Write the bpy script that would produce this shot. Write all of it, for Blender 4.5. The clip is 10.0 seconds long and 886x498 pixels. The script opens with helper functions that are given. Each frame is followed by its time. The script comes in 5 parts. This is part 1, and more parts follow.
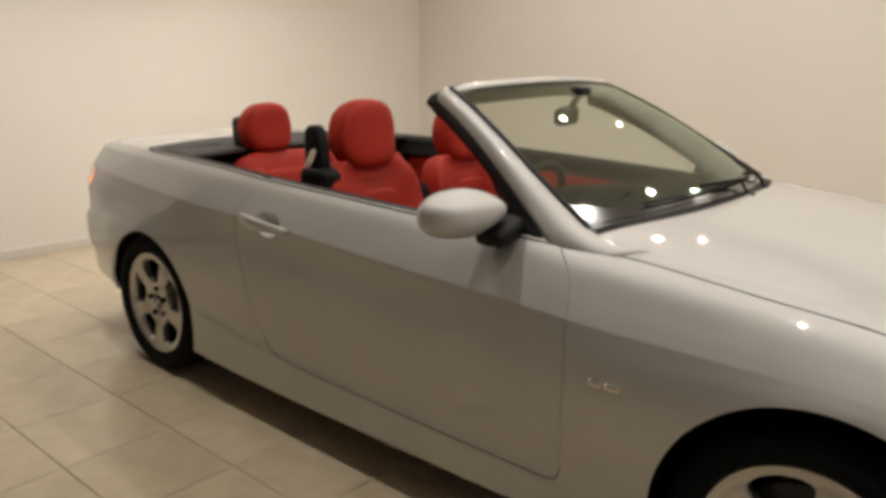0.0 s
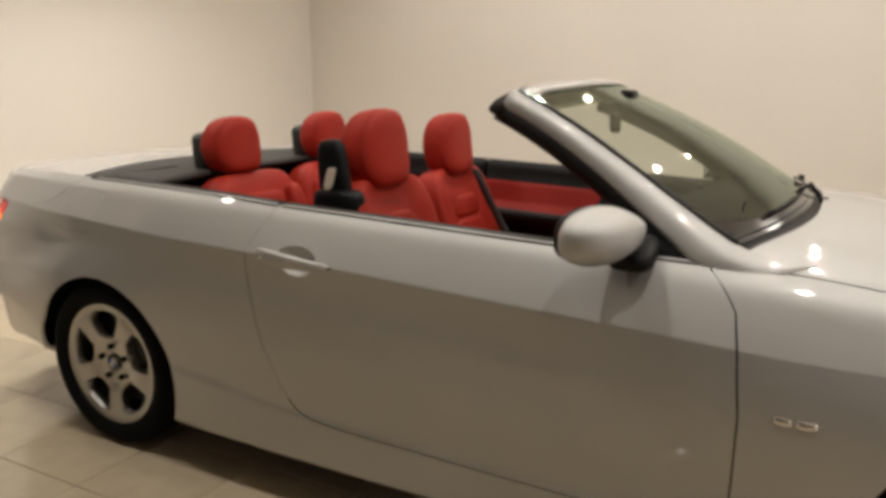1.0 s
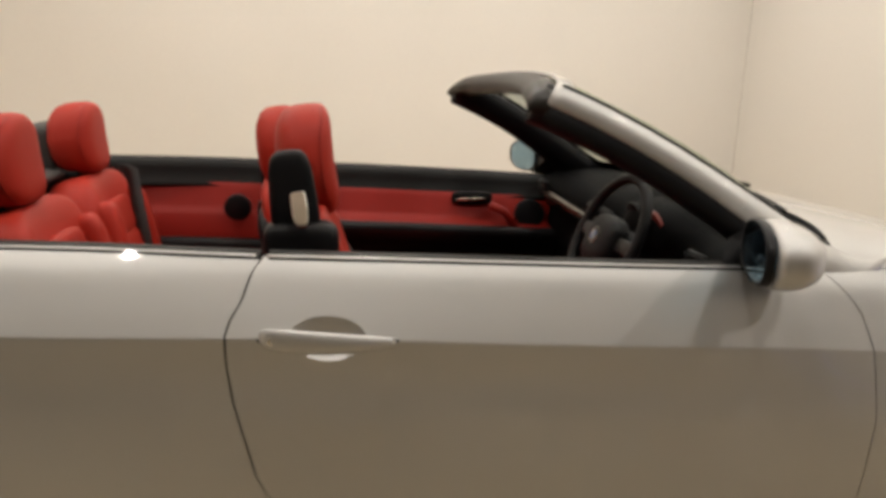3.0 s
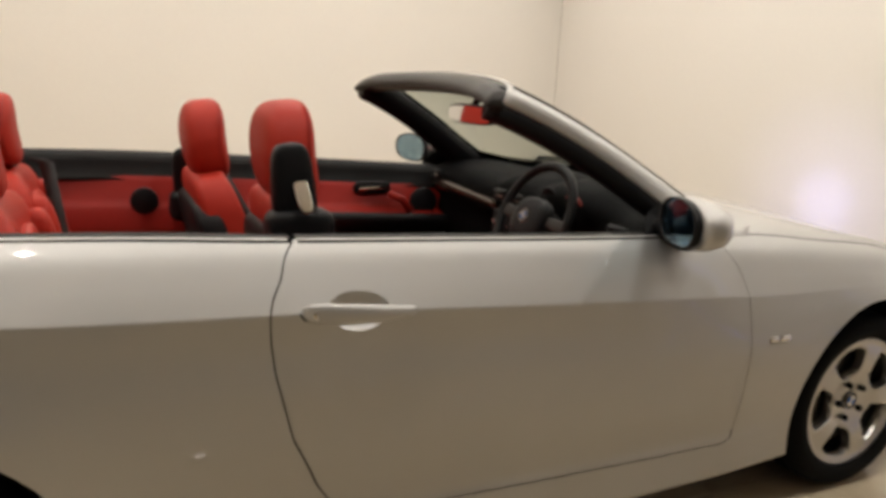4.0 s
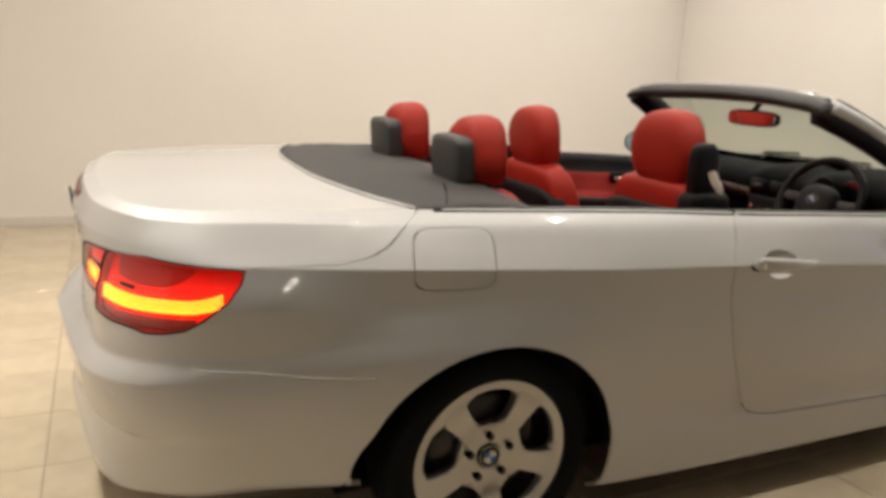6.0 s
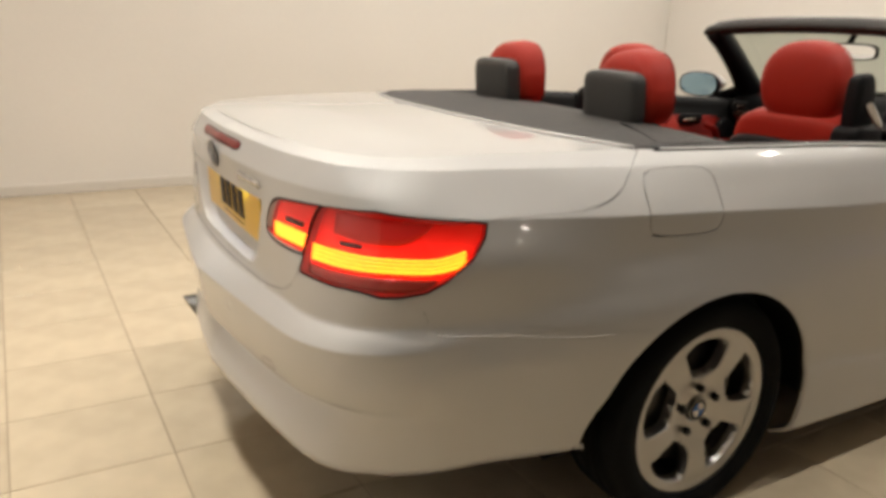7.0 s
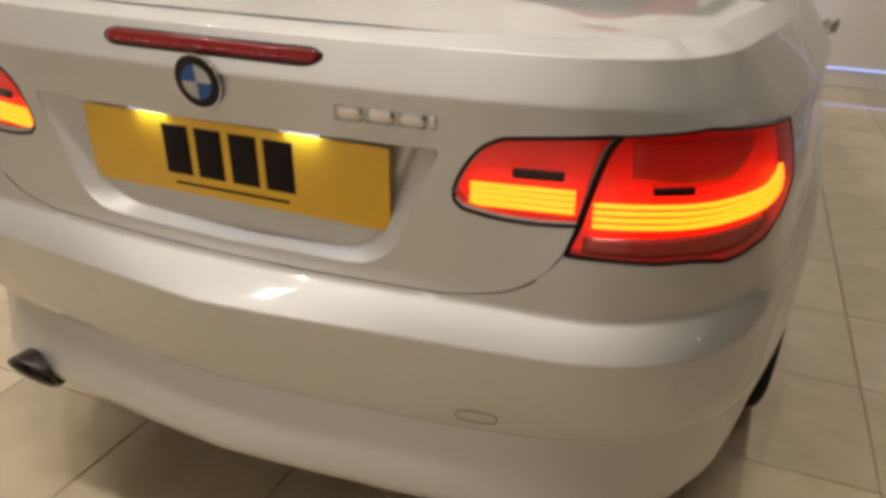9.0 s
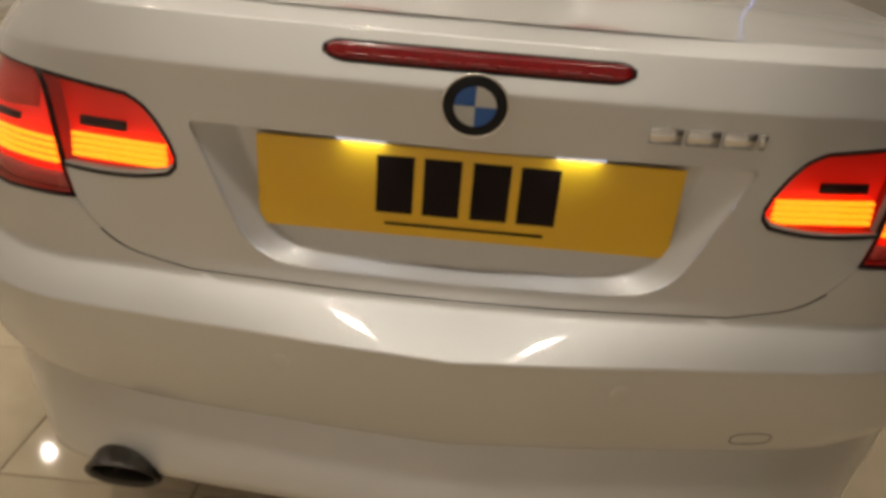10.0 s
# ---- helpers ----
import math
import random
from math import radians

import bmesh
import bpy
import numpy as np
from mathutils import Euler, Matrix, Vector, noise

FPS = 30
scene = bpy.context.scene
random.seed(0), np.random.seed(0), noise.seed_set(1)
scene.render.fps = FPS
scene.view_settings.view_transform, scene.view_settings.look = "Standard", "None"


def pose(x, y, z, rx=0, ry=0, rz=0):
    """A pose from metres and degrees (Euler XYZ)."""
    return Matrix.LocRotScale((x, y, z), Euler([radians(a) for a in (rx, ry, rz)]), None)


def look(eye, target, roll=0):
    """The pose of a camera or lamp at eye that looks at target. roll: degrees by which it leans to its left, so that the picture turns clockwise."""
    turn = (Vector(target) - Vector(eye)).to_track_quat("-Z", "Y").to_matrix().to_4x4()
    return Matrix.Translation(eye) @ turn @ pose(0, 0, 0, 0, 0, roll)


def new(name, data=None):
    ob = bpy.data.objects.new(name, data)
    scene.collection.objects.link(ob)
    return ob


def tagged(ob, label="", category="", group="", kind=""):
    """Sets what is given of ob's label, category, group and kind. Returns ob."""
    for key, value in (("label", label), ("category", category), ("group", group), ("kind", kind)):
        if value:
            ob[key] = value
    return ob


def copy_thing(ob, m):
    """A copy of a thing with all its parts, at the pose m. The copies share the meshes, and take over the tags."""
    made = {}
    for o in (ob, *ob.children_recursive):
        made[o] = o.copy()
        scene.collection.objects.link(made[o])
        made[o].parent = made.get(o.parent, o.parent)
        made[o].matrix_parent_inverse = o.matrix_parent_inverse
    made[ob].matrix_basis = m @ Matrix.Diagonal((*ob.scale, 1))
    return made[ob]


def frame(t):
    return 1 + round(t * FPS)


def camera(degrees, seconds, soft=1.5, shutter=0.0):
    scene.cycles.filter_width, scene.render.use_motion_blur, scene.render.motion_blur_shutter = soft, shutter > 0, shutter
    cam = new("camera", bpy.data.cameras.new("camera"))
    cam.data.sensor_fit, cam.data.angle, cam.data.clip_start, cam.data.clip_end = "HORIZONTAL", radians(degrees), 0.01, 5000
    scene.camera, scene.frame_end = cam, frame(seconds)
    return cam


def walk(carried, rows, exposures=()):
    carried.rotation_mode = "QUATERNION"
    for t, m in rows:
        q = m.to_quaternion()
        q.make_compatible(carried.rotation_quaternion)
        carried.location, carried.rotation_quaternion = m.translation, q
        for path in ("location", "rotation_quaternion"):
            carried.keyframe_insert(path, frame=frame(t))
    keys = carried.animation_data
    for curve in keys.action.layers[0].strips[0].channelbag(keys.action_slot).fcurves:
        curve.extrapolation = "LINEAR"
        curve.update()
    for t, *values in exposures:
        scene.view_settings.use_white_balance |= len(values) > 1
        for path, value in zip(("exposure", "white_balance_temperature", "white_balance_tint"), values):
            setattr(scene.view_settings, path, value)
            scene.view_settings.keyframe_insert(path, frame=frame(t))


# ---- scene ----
cam = camera(61.8, 10.0, soft=4.0)
PATH = [
    (0, (3.076, -2.431, 1.382), (1.818, -0.953, 0.899), 0.6),
    (0.5, (2.728, -2.495, 1.392), (1.66, -0.878, 0.898), -0.9),
    (1, (2.3, -2.538, 1.335), (1.386, -0.815, 0.895), -0.0),
    (1.3, (2.047, -2.547, 1.361), (1.255, -0.776, 0.875), 0.8),
    (1.5, (1.865, -2.552, 1.343), (1.134, -0.752, 0.871), 2.4),
    (2, (1.462, -2.594, 1.364), (1.102, -0.7, 0.829), 1.5),
    (2.5, (1.165, -2.481, 1.328), (1.122, -0.549, 0.814), 1.3),
    (3, (0.909, -2.241, 1.33), (1.245, -0.325, 0.867), 1.9),
    (4.5, (0.1, -2.391, 1.339), (1.118, -0.733, 0.876), 3.3),
    (5, (-0.245, -2.444, 1.347), (0.853, -0.835, 0.893), 2.5),
    (5.5, (-0.57, -2.486, 1.346), (0.431, -0.817, 0.883), 3.7),
    (6, (-0.925, -2.416, 1.35), (-0.102, -0.658, 0.868), 3.4),
    (6.2, (-1.068, -2.347, 1.342), (-0.219, -0.606, 0.842), 3.1),
    (7.5, (-1.622, -1.63, 1.212), (-0.437, -0.181, 0.507), 2.4),
    (8, (-1.76, -1.276, 1.205), (-0.314, -0.170, 0.375), 2.6),
    (8.2, (-1.812, -1.175, 1.164), (-0.334, -0.122, 0.341), 2.1),
    (8.5, (-1.818, -1.011, 1.132), (-0.272, -0.045, 0.307), 1.6),
    (9, (-1.811, -0.665, 1.12), (-0.115, -0.008, 0.289), 2.0),
    (9.5, (-1.858, -0.348, 1.102), (-0.068, -0.019, 0.271), 2.5),
    (10, (-1.825, 0.005, 1.108), (-0.017, 0.044, 0.253), 4.7),
]
walk(cam, [(t, look(eye, target, roll)) for t, eye, target, roll in PATH], [(0.0, -0.23, 6430, 10), (1.5, -0.10, 6420, 10), (3.0, 0.07, 6400, 10), (6.0, 0.13, 6400, 10), (7.5, 0.0, 6400, 10), (8.5, -0.26, 6500, 10), (9.5, -0.60, 6750, 10), (10.0, -0.76, 6900, 10)])

# ---------------------------------------------------------------- world and light
world = bpy.data.worlds.new("showroom_world")
scene.world = world
world.use_nodes = True
world.node_tree.nodes["Background"].inputs[0].default_value = (0.9, 0.85, 0.8, 1)
world.node_tree.nodes["Background"].inputs[1].default_value = 0.02


def downlight_lamp(x, y, watts, spread=170, size=0.036, colour=(1.0, 0.95, 0.86)):
    data = bpy.data.lights.new("downlight_lamp", "AREA")
    data.shape, data.size, data.energy, data.color = "DISK", size, watts, colour
    data.spread = math.radians(spread)
    ob = new("downlight_lamp", data)
    ob.matrix_basis = pose(x, y, CEIL - 0.035)
    return ob


CEIL = 3.0
LAMPS = [(x, y) for y in (3.0, 1.75, 0.5) for x in (0.0, 1.25, 2.5, 3.75)] + [(-1.25, 3.0)]
# the row at y -6.2 is added out of view, for bounce light
FAR_LAMPS = [(x, -1.15) for x in (0.0, 1.25, 2.5, 3.75)] + [(x, -6.2) for x in (-1.0, 1.2, 3.4)]
TAIL_LAMPS = [(-1.50, y) for y in (1.75, 1.17, 0.59, 0.01, -0.57, -1.15)]
ROW_WATTS = {3.0: 6.2, 1.75: 7.8, 0.5: 8.8, -1.15: 10.6, -6.2: 2.0}
for lx, ly in LAMPS + FAR_LAMPS:
    downlight_lamp(lx, ly, ROW_WATTS[ly] * (0.8 if lx < -1 else 1.25 if lx > 3 and ly < 0 else 1.0))
for lx, ly in TAIL_LAMPS:
    downlight_lamp(lx, ly, 6.0 if ly > -1 else 4.4, 110)

# ---------------------------------------------------------------- materials
def material(name, colour, rough=0.5, metal=0.0, coat=0.0, bump=0.0, scale=60.0, vary=0.06, coarse=3.0, spec=0.5, sheen=0.0, detail=4.0):
    mat = bpy.data.materials.new(name)
    mat.use_nodes = True
    nt = mat.node_tree
    b = nt.nodes["Principled BSDF"]
    b.inputs["Roughness"].default_value = rough
    b.inputs["Metallic"].default_value = metal
    b.inputs["Coat Weight"].default_value = coat
    b.inputs["Coat Roughness"].default_value = 0.03
    b.inputs["Specular IOR Level"].default_value = spec
    b.inputs["Sheen Weight"].default_value = sheen
    tc = nt.nodes.new("ShaderNodeTexCoord")
    fine = nt.nodes.new("ShaderNodeTexNoise")
    fine.inputs["Scale"].default_value, fine.inputs["Detail"].default_value = scale, detail
    wide = nt.nodes.new("ShaderNodeTexNoise")
    wide.inputs["Scale"].default_value, wide.inputs["Detail"].default_value = coarse, 3.0
    add = nt.nodes.new("ShaderNodeMath")
    add.operation = "ADD"
    ramp = nt.nodes.new("ShaderNodeMapRange")
    ramp.inputs["From Min"].default_value, ramp.inputs["From Max"].default_value = 0.6, 1.4
    ramp.inputs["To Min"].default_value, ramp.inputs["To Max"].default_value = 1 - vary, 1 + vary
    mul = nt.nodes.new("ShaderNodeVectorMath")
    mul.operation = "SCALE"
    mul.inputs[0].default_value = colour
    link = nt.links.new
    link(tc.outputs["Object"], fine.inputs["Vector"])
    link(tc.outputs["Object"], wide.inputs["Vector"])
    link(fine.outputs["Fac"], add.inputs[0])
    link(wide.outputs["Fac"], add.inputs[1])
    link(add.outputs[0], ramp.inputs["Value"])
    link(ramp.outputs["Result"], mul.inputs["Scale"])
    link(mul.outputs[0], b.inputs["Base Color"])
    if bump:
        bp = nt.nodes.new("ShaderNodeBump")
        bp.inputs["Strength"].default_value, bp.inputs["Distance"].default_value = bump, 0.002
        link(fine.outputs["Fac"], bp.inputs["Height"])
        link(bp.outputs[0], b.inputs["Normal"])
    return mat


def glow(name, colour, strength):
    mat = bpy.data.materials.new(name)
    mat.use_nodes = True
    b = mat.node_tree.nodes["Principled BSDF"]
    b.inputs["Base Color"].default_value = (*colour, 1)
    b.inputs["Emission Color"].default_value = (*colour, 1)
    b.inputs["Emission Strength"].default_value = strength
    return mat


SILVER = material("silver_metallic_paint", (0.512, 0.508, 0.500), rough=0.58, metal=0.84, coat=1.0, scale=900, vary=0.05, coarse=2.0)
SILVER.node_tree.nodes["Principled BSDF"].inputs["Coat Roughness"].default_value = 0.04
SILVER.node_tree.nodes["Principled BSDF"].inputs["Coat IOR"].default_value = 1.7
BLACK = material("black_plastic", (0.008, 0.008, 0.009), rough=0.45, spec=0.16, scale=200, bump=0.15)
GAP = material("dark_gap", (0.005, 0.005, 0.005), rough=0.85, spec=0.06)
RUBBER = material("tyre_rubber", (0.0045, 0.0045, 0.0045), rough=0.8, spec=0.12, scale=120, bump=0.2)
ALLOY = material("alloy_wheel_silver", (0.50, 0.49, 0.47), rough=0.28, metal=0.9, coat=0.6, scale=300)
RED = material("red_leather", (0.355, 0.022, 0.011), rough=0.55, spec=0.24, scale=260, bump=0.25, vary=0.1)
WALL = material("cream_wall_paint", (0.80, 0.765, 0.72), rough=0.55, scale=90, bump=0.05, vary=0.03, coarse=0.8)
FLOOR = material("beige_porcelain_tile", (0.505, 0.422, 0.303), rough=0.055, scale=9, vary=0.10, coarse=2.2, spec=0.5)
_nt = FLOOR.node_tree
_info, _map, _mul = _nt.nodes.new("ShaderNodeObjectInfo"), _nt.nodes.new("ShaderNodeMapRange"), _nt.nodes.new("ShaderNodeVectorMath")
_mul.operation = "SCALE"
_map.inputs["To Min"].default_value, _map.inputs["To Max"].default_value = 0.93, 1.06
_base = _nt.nodes["Principled BSDF"].inputs["Base Color"]
_nt.links.new(_info.outputs["Random"], _map.inputs["Value"])
_nt.links.new(_base.links[0].from_socket, _mul.inputs[0])
_nt.links.new(_map.outputs[0], _mul.inputs["Scale"])
_nt.links.new(_mul.outputs[0], _base)


# ---------------------------------------------------------------- mesh helpers
def holder(parent):
    """The parent itself, or the one above it where a sub-part would lie a level too deep."""
    while parent.parent is not None and parent.parent.parent is not None:
        parent = parent.parent
    return parent


def part(name, bm, mat, parent=None, label="", smooth=True):
    me = bpy.data.meshes.new(name)
    bm.normal_update()
    bm.to_mesh(me)
    bm.free()
    me.materials.append(mat)
    for p in me.polygons:
        p.use_smooth = smooth
    ob = new(name, me)
    if parent is not None:
        ob.parent = holder(parent)
    if label:
        tagged(ob, label)
    return ob


def grid_mesh(pts, closed_u=False, closed_v=False):
    """A bmesh from an array of points [i][j]."""
    bm = bmesh.new()
    vs = [[bm.verts.new(p) for p in row] for row in pts]
    n, m = len(vs), len(vs[0])
    for i in range(n if closed_u else n - 1):
        for j in range(m if closed_v else m - 1):
            q = (vs[i][j], vs[(i + 1) % n][j], vs[(i + 1) % n][(j + 1) % m], vs[i][(j + 1) % m])
            try:
                bm.faces.new(q)
            except ValueError:
                pass
    return bm


def box(bm, cx, cy, cz, sx, sy, sz, m=None, bevel=0.0, segments=2):
    made = bmesh.ops.create_cube(bm, size=1.0, matrix=(m or Matrix()) @ Matrix.Translation((cx, cy, cz)) @ Matrix.Diagonal((sx, sy, sz, 1)))
    if bevel:
        es = list({e for v in made["verts"] for e in v.link_edges})
        bmesh.ops.bevel(bm, geom=es, offset=bevel, segments=segments, affect="EDGES", profile=0.5)
    return bm


# ---------------------------------------------------------------- splines
def slopes(x, y):
    """Monotone cubic slopes of the columns of y over x."""
    h = np.diff(x)[:, None]
    d = np.diff(y, axis=0) / h
    m = np.zeros_like(y)
    w1, w2 = 2 * h[1:] + h[:-1], h[1:] + 2 * h[:-1]
    ok = d[1:] * d[:-1] > 0
    with np.errstate(divide="ignore", invalid="ignore"):
        m[1:-1] = np.where(ok, (w1 + w2) / (w1 / np.where(ok, d[:-1], 1) + w2 / np.where(ok, d[1:], 1)), 0)
    m[0], m[-1] = d[0], d[-1]
    return m


def spline(x, y, q):
    """Values of the spline through (x, y[..., k]) at q, for 2D y."""
    x, y, q = np.asarray(x, float), np.asarray(y, float), np.asarray(q, float)
    flat = y.ndim == 1
    y = y[:, None] if flat else y
    m = slopes(x, y)
    i = np.clip(np.searchsorted(x, q, side="right") - 1, 0, len(x) - 2)
    h = (x[i + 1] - x[i])[:, None]
    t = ((q - x[i])[:, None]) / h
    out = (y[i] * (1 + 2 * t) * (1 - t) ** 2 + m[i] * h * t * (1 - t) ** 2 + y[i + 1] * t * t * (3 - 2 * t) + m[i + 1] * h * t * t * (t - 1))
    return out[:, 0] if flat else out


# ---------------------------------------------------------------- the car body's skin, its right half
# The plan outline, from the middle of the tail round the right flank to the middle of the nose.
OUT_X = [-1.073, -1.069, -1.052, -1.012, -0.935, -0.805, -0.610, -0.300, 0.0, 0.5, 1.2, 2.0, 2.45, 2.76, 3.05, 3.28, 3.42, 3.50, 3.535]
OUT_Y = [0.0, -0.22, -0.42, -0.58, -0.715, -0.805, -0.855, -0.882, -0.892, -0.890, -0.892, -0.885, -0.882, -0.886, -0.862, -0.770, -0.62, -0.36, 0.0]
_o = np.column_stack([OUT_X, OUT_Y])
_s = np.r_[0, np.cumsum(np.hypot(*np.diff(_o, axis=0).T))]
LENGTH = _s[-1]


def catmull(s, y, q):
    """A smooth (Catmull-Rom) curve through y over s."""
    s, y, q = np.asarray(s, float), np.asarray(y, float), np.asarray(q, float)
    m = np.gradient(y, s, axis=0)
    i = np.clip(np.searchsorted(s, q, side="right") - 1, 0, len(s) - 2)
    h = (s[i + 1] - s[i])[:, None]
    t = ((q - s[i])[:, None]) / h
    return y[i] * (1 + 2 * t) * (1 - t) ** 2 + m[i] * h * t * (1 - t) ** 2 + y[i + 1] * t * t * (3 - 2 * t) + m[i + 1] * h * t * t * (t - 1)


def outline(u):
    p = catmull(_s, _o, u)
    lo, hi = u - 0.01, u + 0.01
    a, b = catmull(_s, _o, np.abs(lo)), catmull(_s, _o, LENGTH - np.abs(LENGTH - hi))
    a[:, 1] *= np.where(lo < 0, -1, 1)
    b[:, 1] *= np.where(hi > LENGTH, -1, 1)
    t = b - a
    t /= np.hypot(t[:, 0], t[:, 1])[:, None]
    return p, np.column_stack([t[:, 1], -t[:, 0]])


def u_at(x=None, y=None):
    """The place along the outline where the flank has x, or the tail has y."""
    q = np.linspace(0, LENGTH, 1200)
    p, _ = outline(q)
    if x is not None:
        return float(q[np.argmin(np.abs(p[:, 0] - x) + 10 * (q < u_at(y=-0.70)))]) if x > -0.9 else 0.0
    return float(q[np.argmin(np.abs(p[:, 1] - y) + 10 * (q > LENGTH * 0.4))])


# Upright profiles: heights, then how far the skin lies inside the outline, level by level:
# bottom, lower bulge, lower crease, above it, middle, bumper edge, bumper shelf, low panel, crease, above it, shoulder, top edge.
def section(u, z, d):
    return (u, z, d)


SECTIONS = [
    section(0.0, [0.27, 0.325, 0.430, 0.450, 0.52, 0.601, 0.640, 0.668, 0.862, 0.918, 0.972, 0.984], [0.16, 0.022, 0.068, 0.034, 0.013, 0.000, 0.072, 0.084, 0.066, 0.058, 0.090, 0.128]),
    section(u_at(y=-0.40), [0.262, 0.316, 0.430, 0.452, 0.52, 0.599, 0.648, 0.680, 0.864, 0.916, 0.970, 0.983], [0.172, 0.050, 0.086, 0.056, 0.038, 0.030, 0.075, 0.077, 0.074, 0.072, 0.102, 0.138]),
    section(u_at(y=-0.60), [0.243, 0.300, 0.435, 0.460, 0.52, 0.597, 0.641, 0.730, 0.862, 0.910, 0.966, 0.981], [0.172, 0.055, 0.080, 0.050, 0.032, 0.023, 0.064, 0.067, 0.090, 0.098, 0.130, 0.168]),
    section(u_at(y=-0.73), [0.238, 0.293, 0.440, 0.468, 0.525, 0.599, 0.645, 0.760, 0.862, 0.905, 0.962, 0.980], [0.192, 0.090, 0.072, 0.054, 0.040, 0.038, 0.069, 0.072, 0.101, 0.122, 0.163, 0.203]),
    section(u_at(x=-0.61), [0.258, 0.312, 0.440, 0.480, 0.545, 0.622, 0.672, 0.770, 0.868, 0.910, 0.962, 0.986], [0.172, 0.083, 0.061, 0.056, 0.055, 0.064, 0.072, 0.074, 0.104, 0.136, 0.173, 0.216]),
    section(u_at(x=-0.30), [0.26, 0.31, 0.40, 0.46, 0.55, 0.63, 0.70, 0.77, 0.860, 0.905, 0.958, 0.988], [0.125, 0.048, 0.030, 0.028, 0.026, 0.032, 0.054, 0.072, 0.078, 0.111, 0.154, 0.194]),
    section(u_at(x=0.0), [0.18, 0.24, 0.34, 0.42, 0.54, 0.64, 0.71, 0.78, 0.851, 0.90, 0.955, 0.986], [0.095, 0.030, 0.018, 0.017, 0.014, 0.021, 0.038, 0.053, 0.058, 0.093, 0.133, 0.168]),
    section(u_at(x=0.45), [0.145, 0.19, 0.352, 0.392, 0.48, 0.58, 0.67, 0.76, 0.837, 0.893, 0.950, 0.980], [0.08, 0.022, 0.016, 0.020, 0.014, 0.010, 0.012, 0.017, 0.016, 0.053, 0.094, 0.126]),
    section(u_at(x=0.80), [0.140, 0.18, 0.318, 0.348, 0.46, 0.56, 0.65, 0.74, 0.829, 0.883, 0.940, 0.967], [0.08, 0.024, 0.022, 0.026, 0.014, 0.008, 0.008, 0.012, 0.006, 0.042, 0.082, 0.106]),
    section(u_at(x=1.4), [0.138, 0.18, 0.296, 0.326, 0.44, 0.54, 0.63, 0.71, 0.797, 0.858, 0.918, 0.945], [0.08, 0.024, 0.024, 0.028, 0.016, 0.010, 0.010, 0.014, 0.008, 0.044, 0.082, 0.106]),
    section(u_at(x=2.0), [0.145, 0.18, 0.288, 0.318, 0.42, 0.51, 0.59, 0.67, 0.762, 0.825, 0.888, 0.920], [0.08, 0.024, 0.024, 0.028, 0.016, 0.010, 0.008, 0.014, 0.023, 0.060, 0.101, 0.131]),
    section(u_at(x=2.3), [0.155, 0.19, 0.29, 0.32, 0.42, 0.50, 0.57, 0.65, 0.742, 0.80, 0.868, 0.910], [0.08, 0.022, 0.020, 0.020, 0.012, 0.006, 0.004, 0.012, 0.034, 0.066, 0.108, 0.160]),
    section(u_at(x=2.76), [0.18, 0.24, 0.34, 0.40, 0.50, 0.60, 0.66, 0.70, 0.735, 0.775, 0.835, 0.878], [0.08, 0.02, 0.008, 0.004, 0.000, 0.002, 0.010, 0.024, 0.044, 0.072, 0.122, 0.195]),
    section(u_at(x=3.15), [0.20, 0.28, 0.38, 0.44, 0.50, 0.555, 0.60, 0.64, 0.68, 0.72, 0.765, 0.805], [0.10, 0.02, 0.006, 0.002, 0.000, 0.004, 0.012, 0.022, 0.040, 0.065, 0.110, 0.170]),
    section(u_at(x=3.42), [0.20, 0.28, 0.38, 0.44, 0.49, 0.53, 0.565, 0.60, 0.635, 0.665, 0.70, 0.735], [0.10, 0.02, 0.006, 0.002, 0.000, 0.004, 0.014, 0.026, 0.044, 0.068, 0.105, 0.160]),
    section(LENGTH, [0.20, 0.28, 0.38, 0.44, 0.49, 0.53, 0.56, 0.59, 0.62, 0.65, 0.68, 0.71], [0.10, 0.02, 0.006, 0.002, 0.000, 0.004, 0.016, 0.030, 0.048, 0.070, 0.105, 0.160]),
]
_su = np.array([s[0] for s in SECTIONS])
_prof = np.array([s[1] + s[2] for s in SECTIONS])
TOP = 11.0


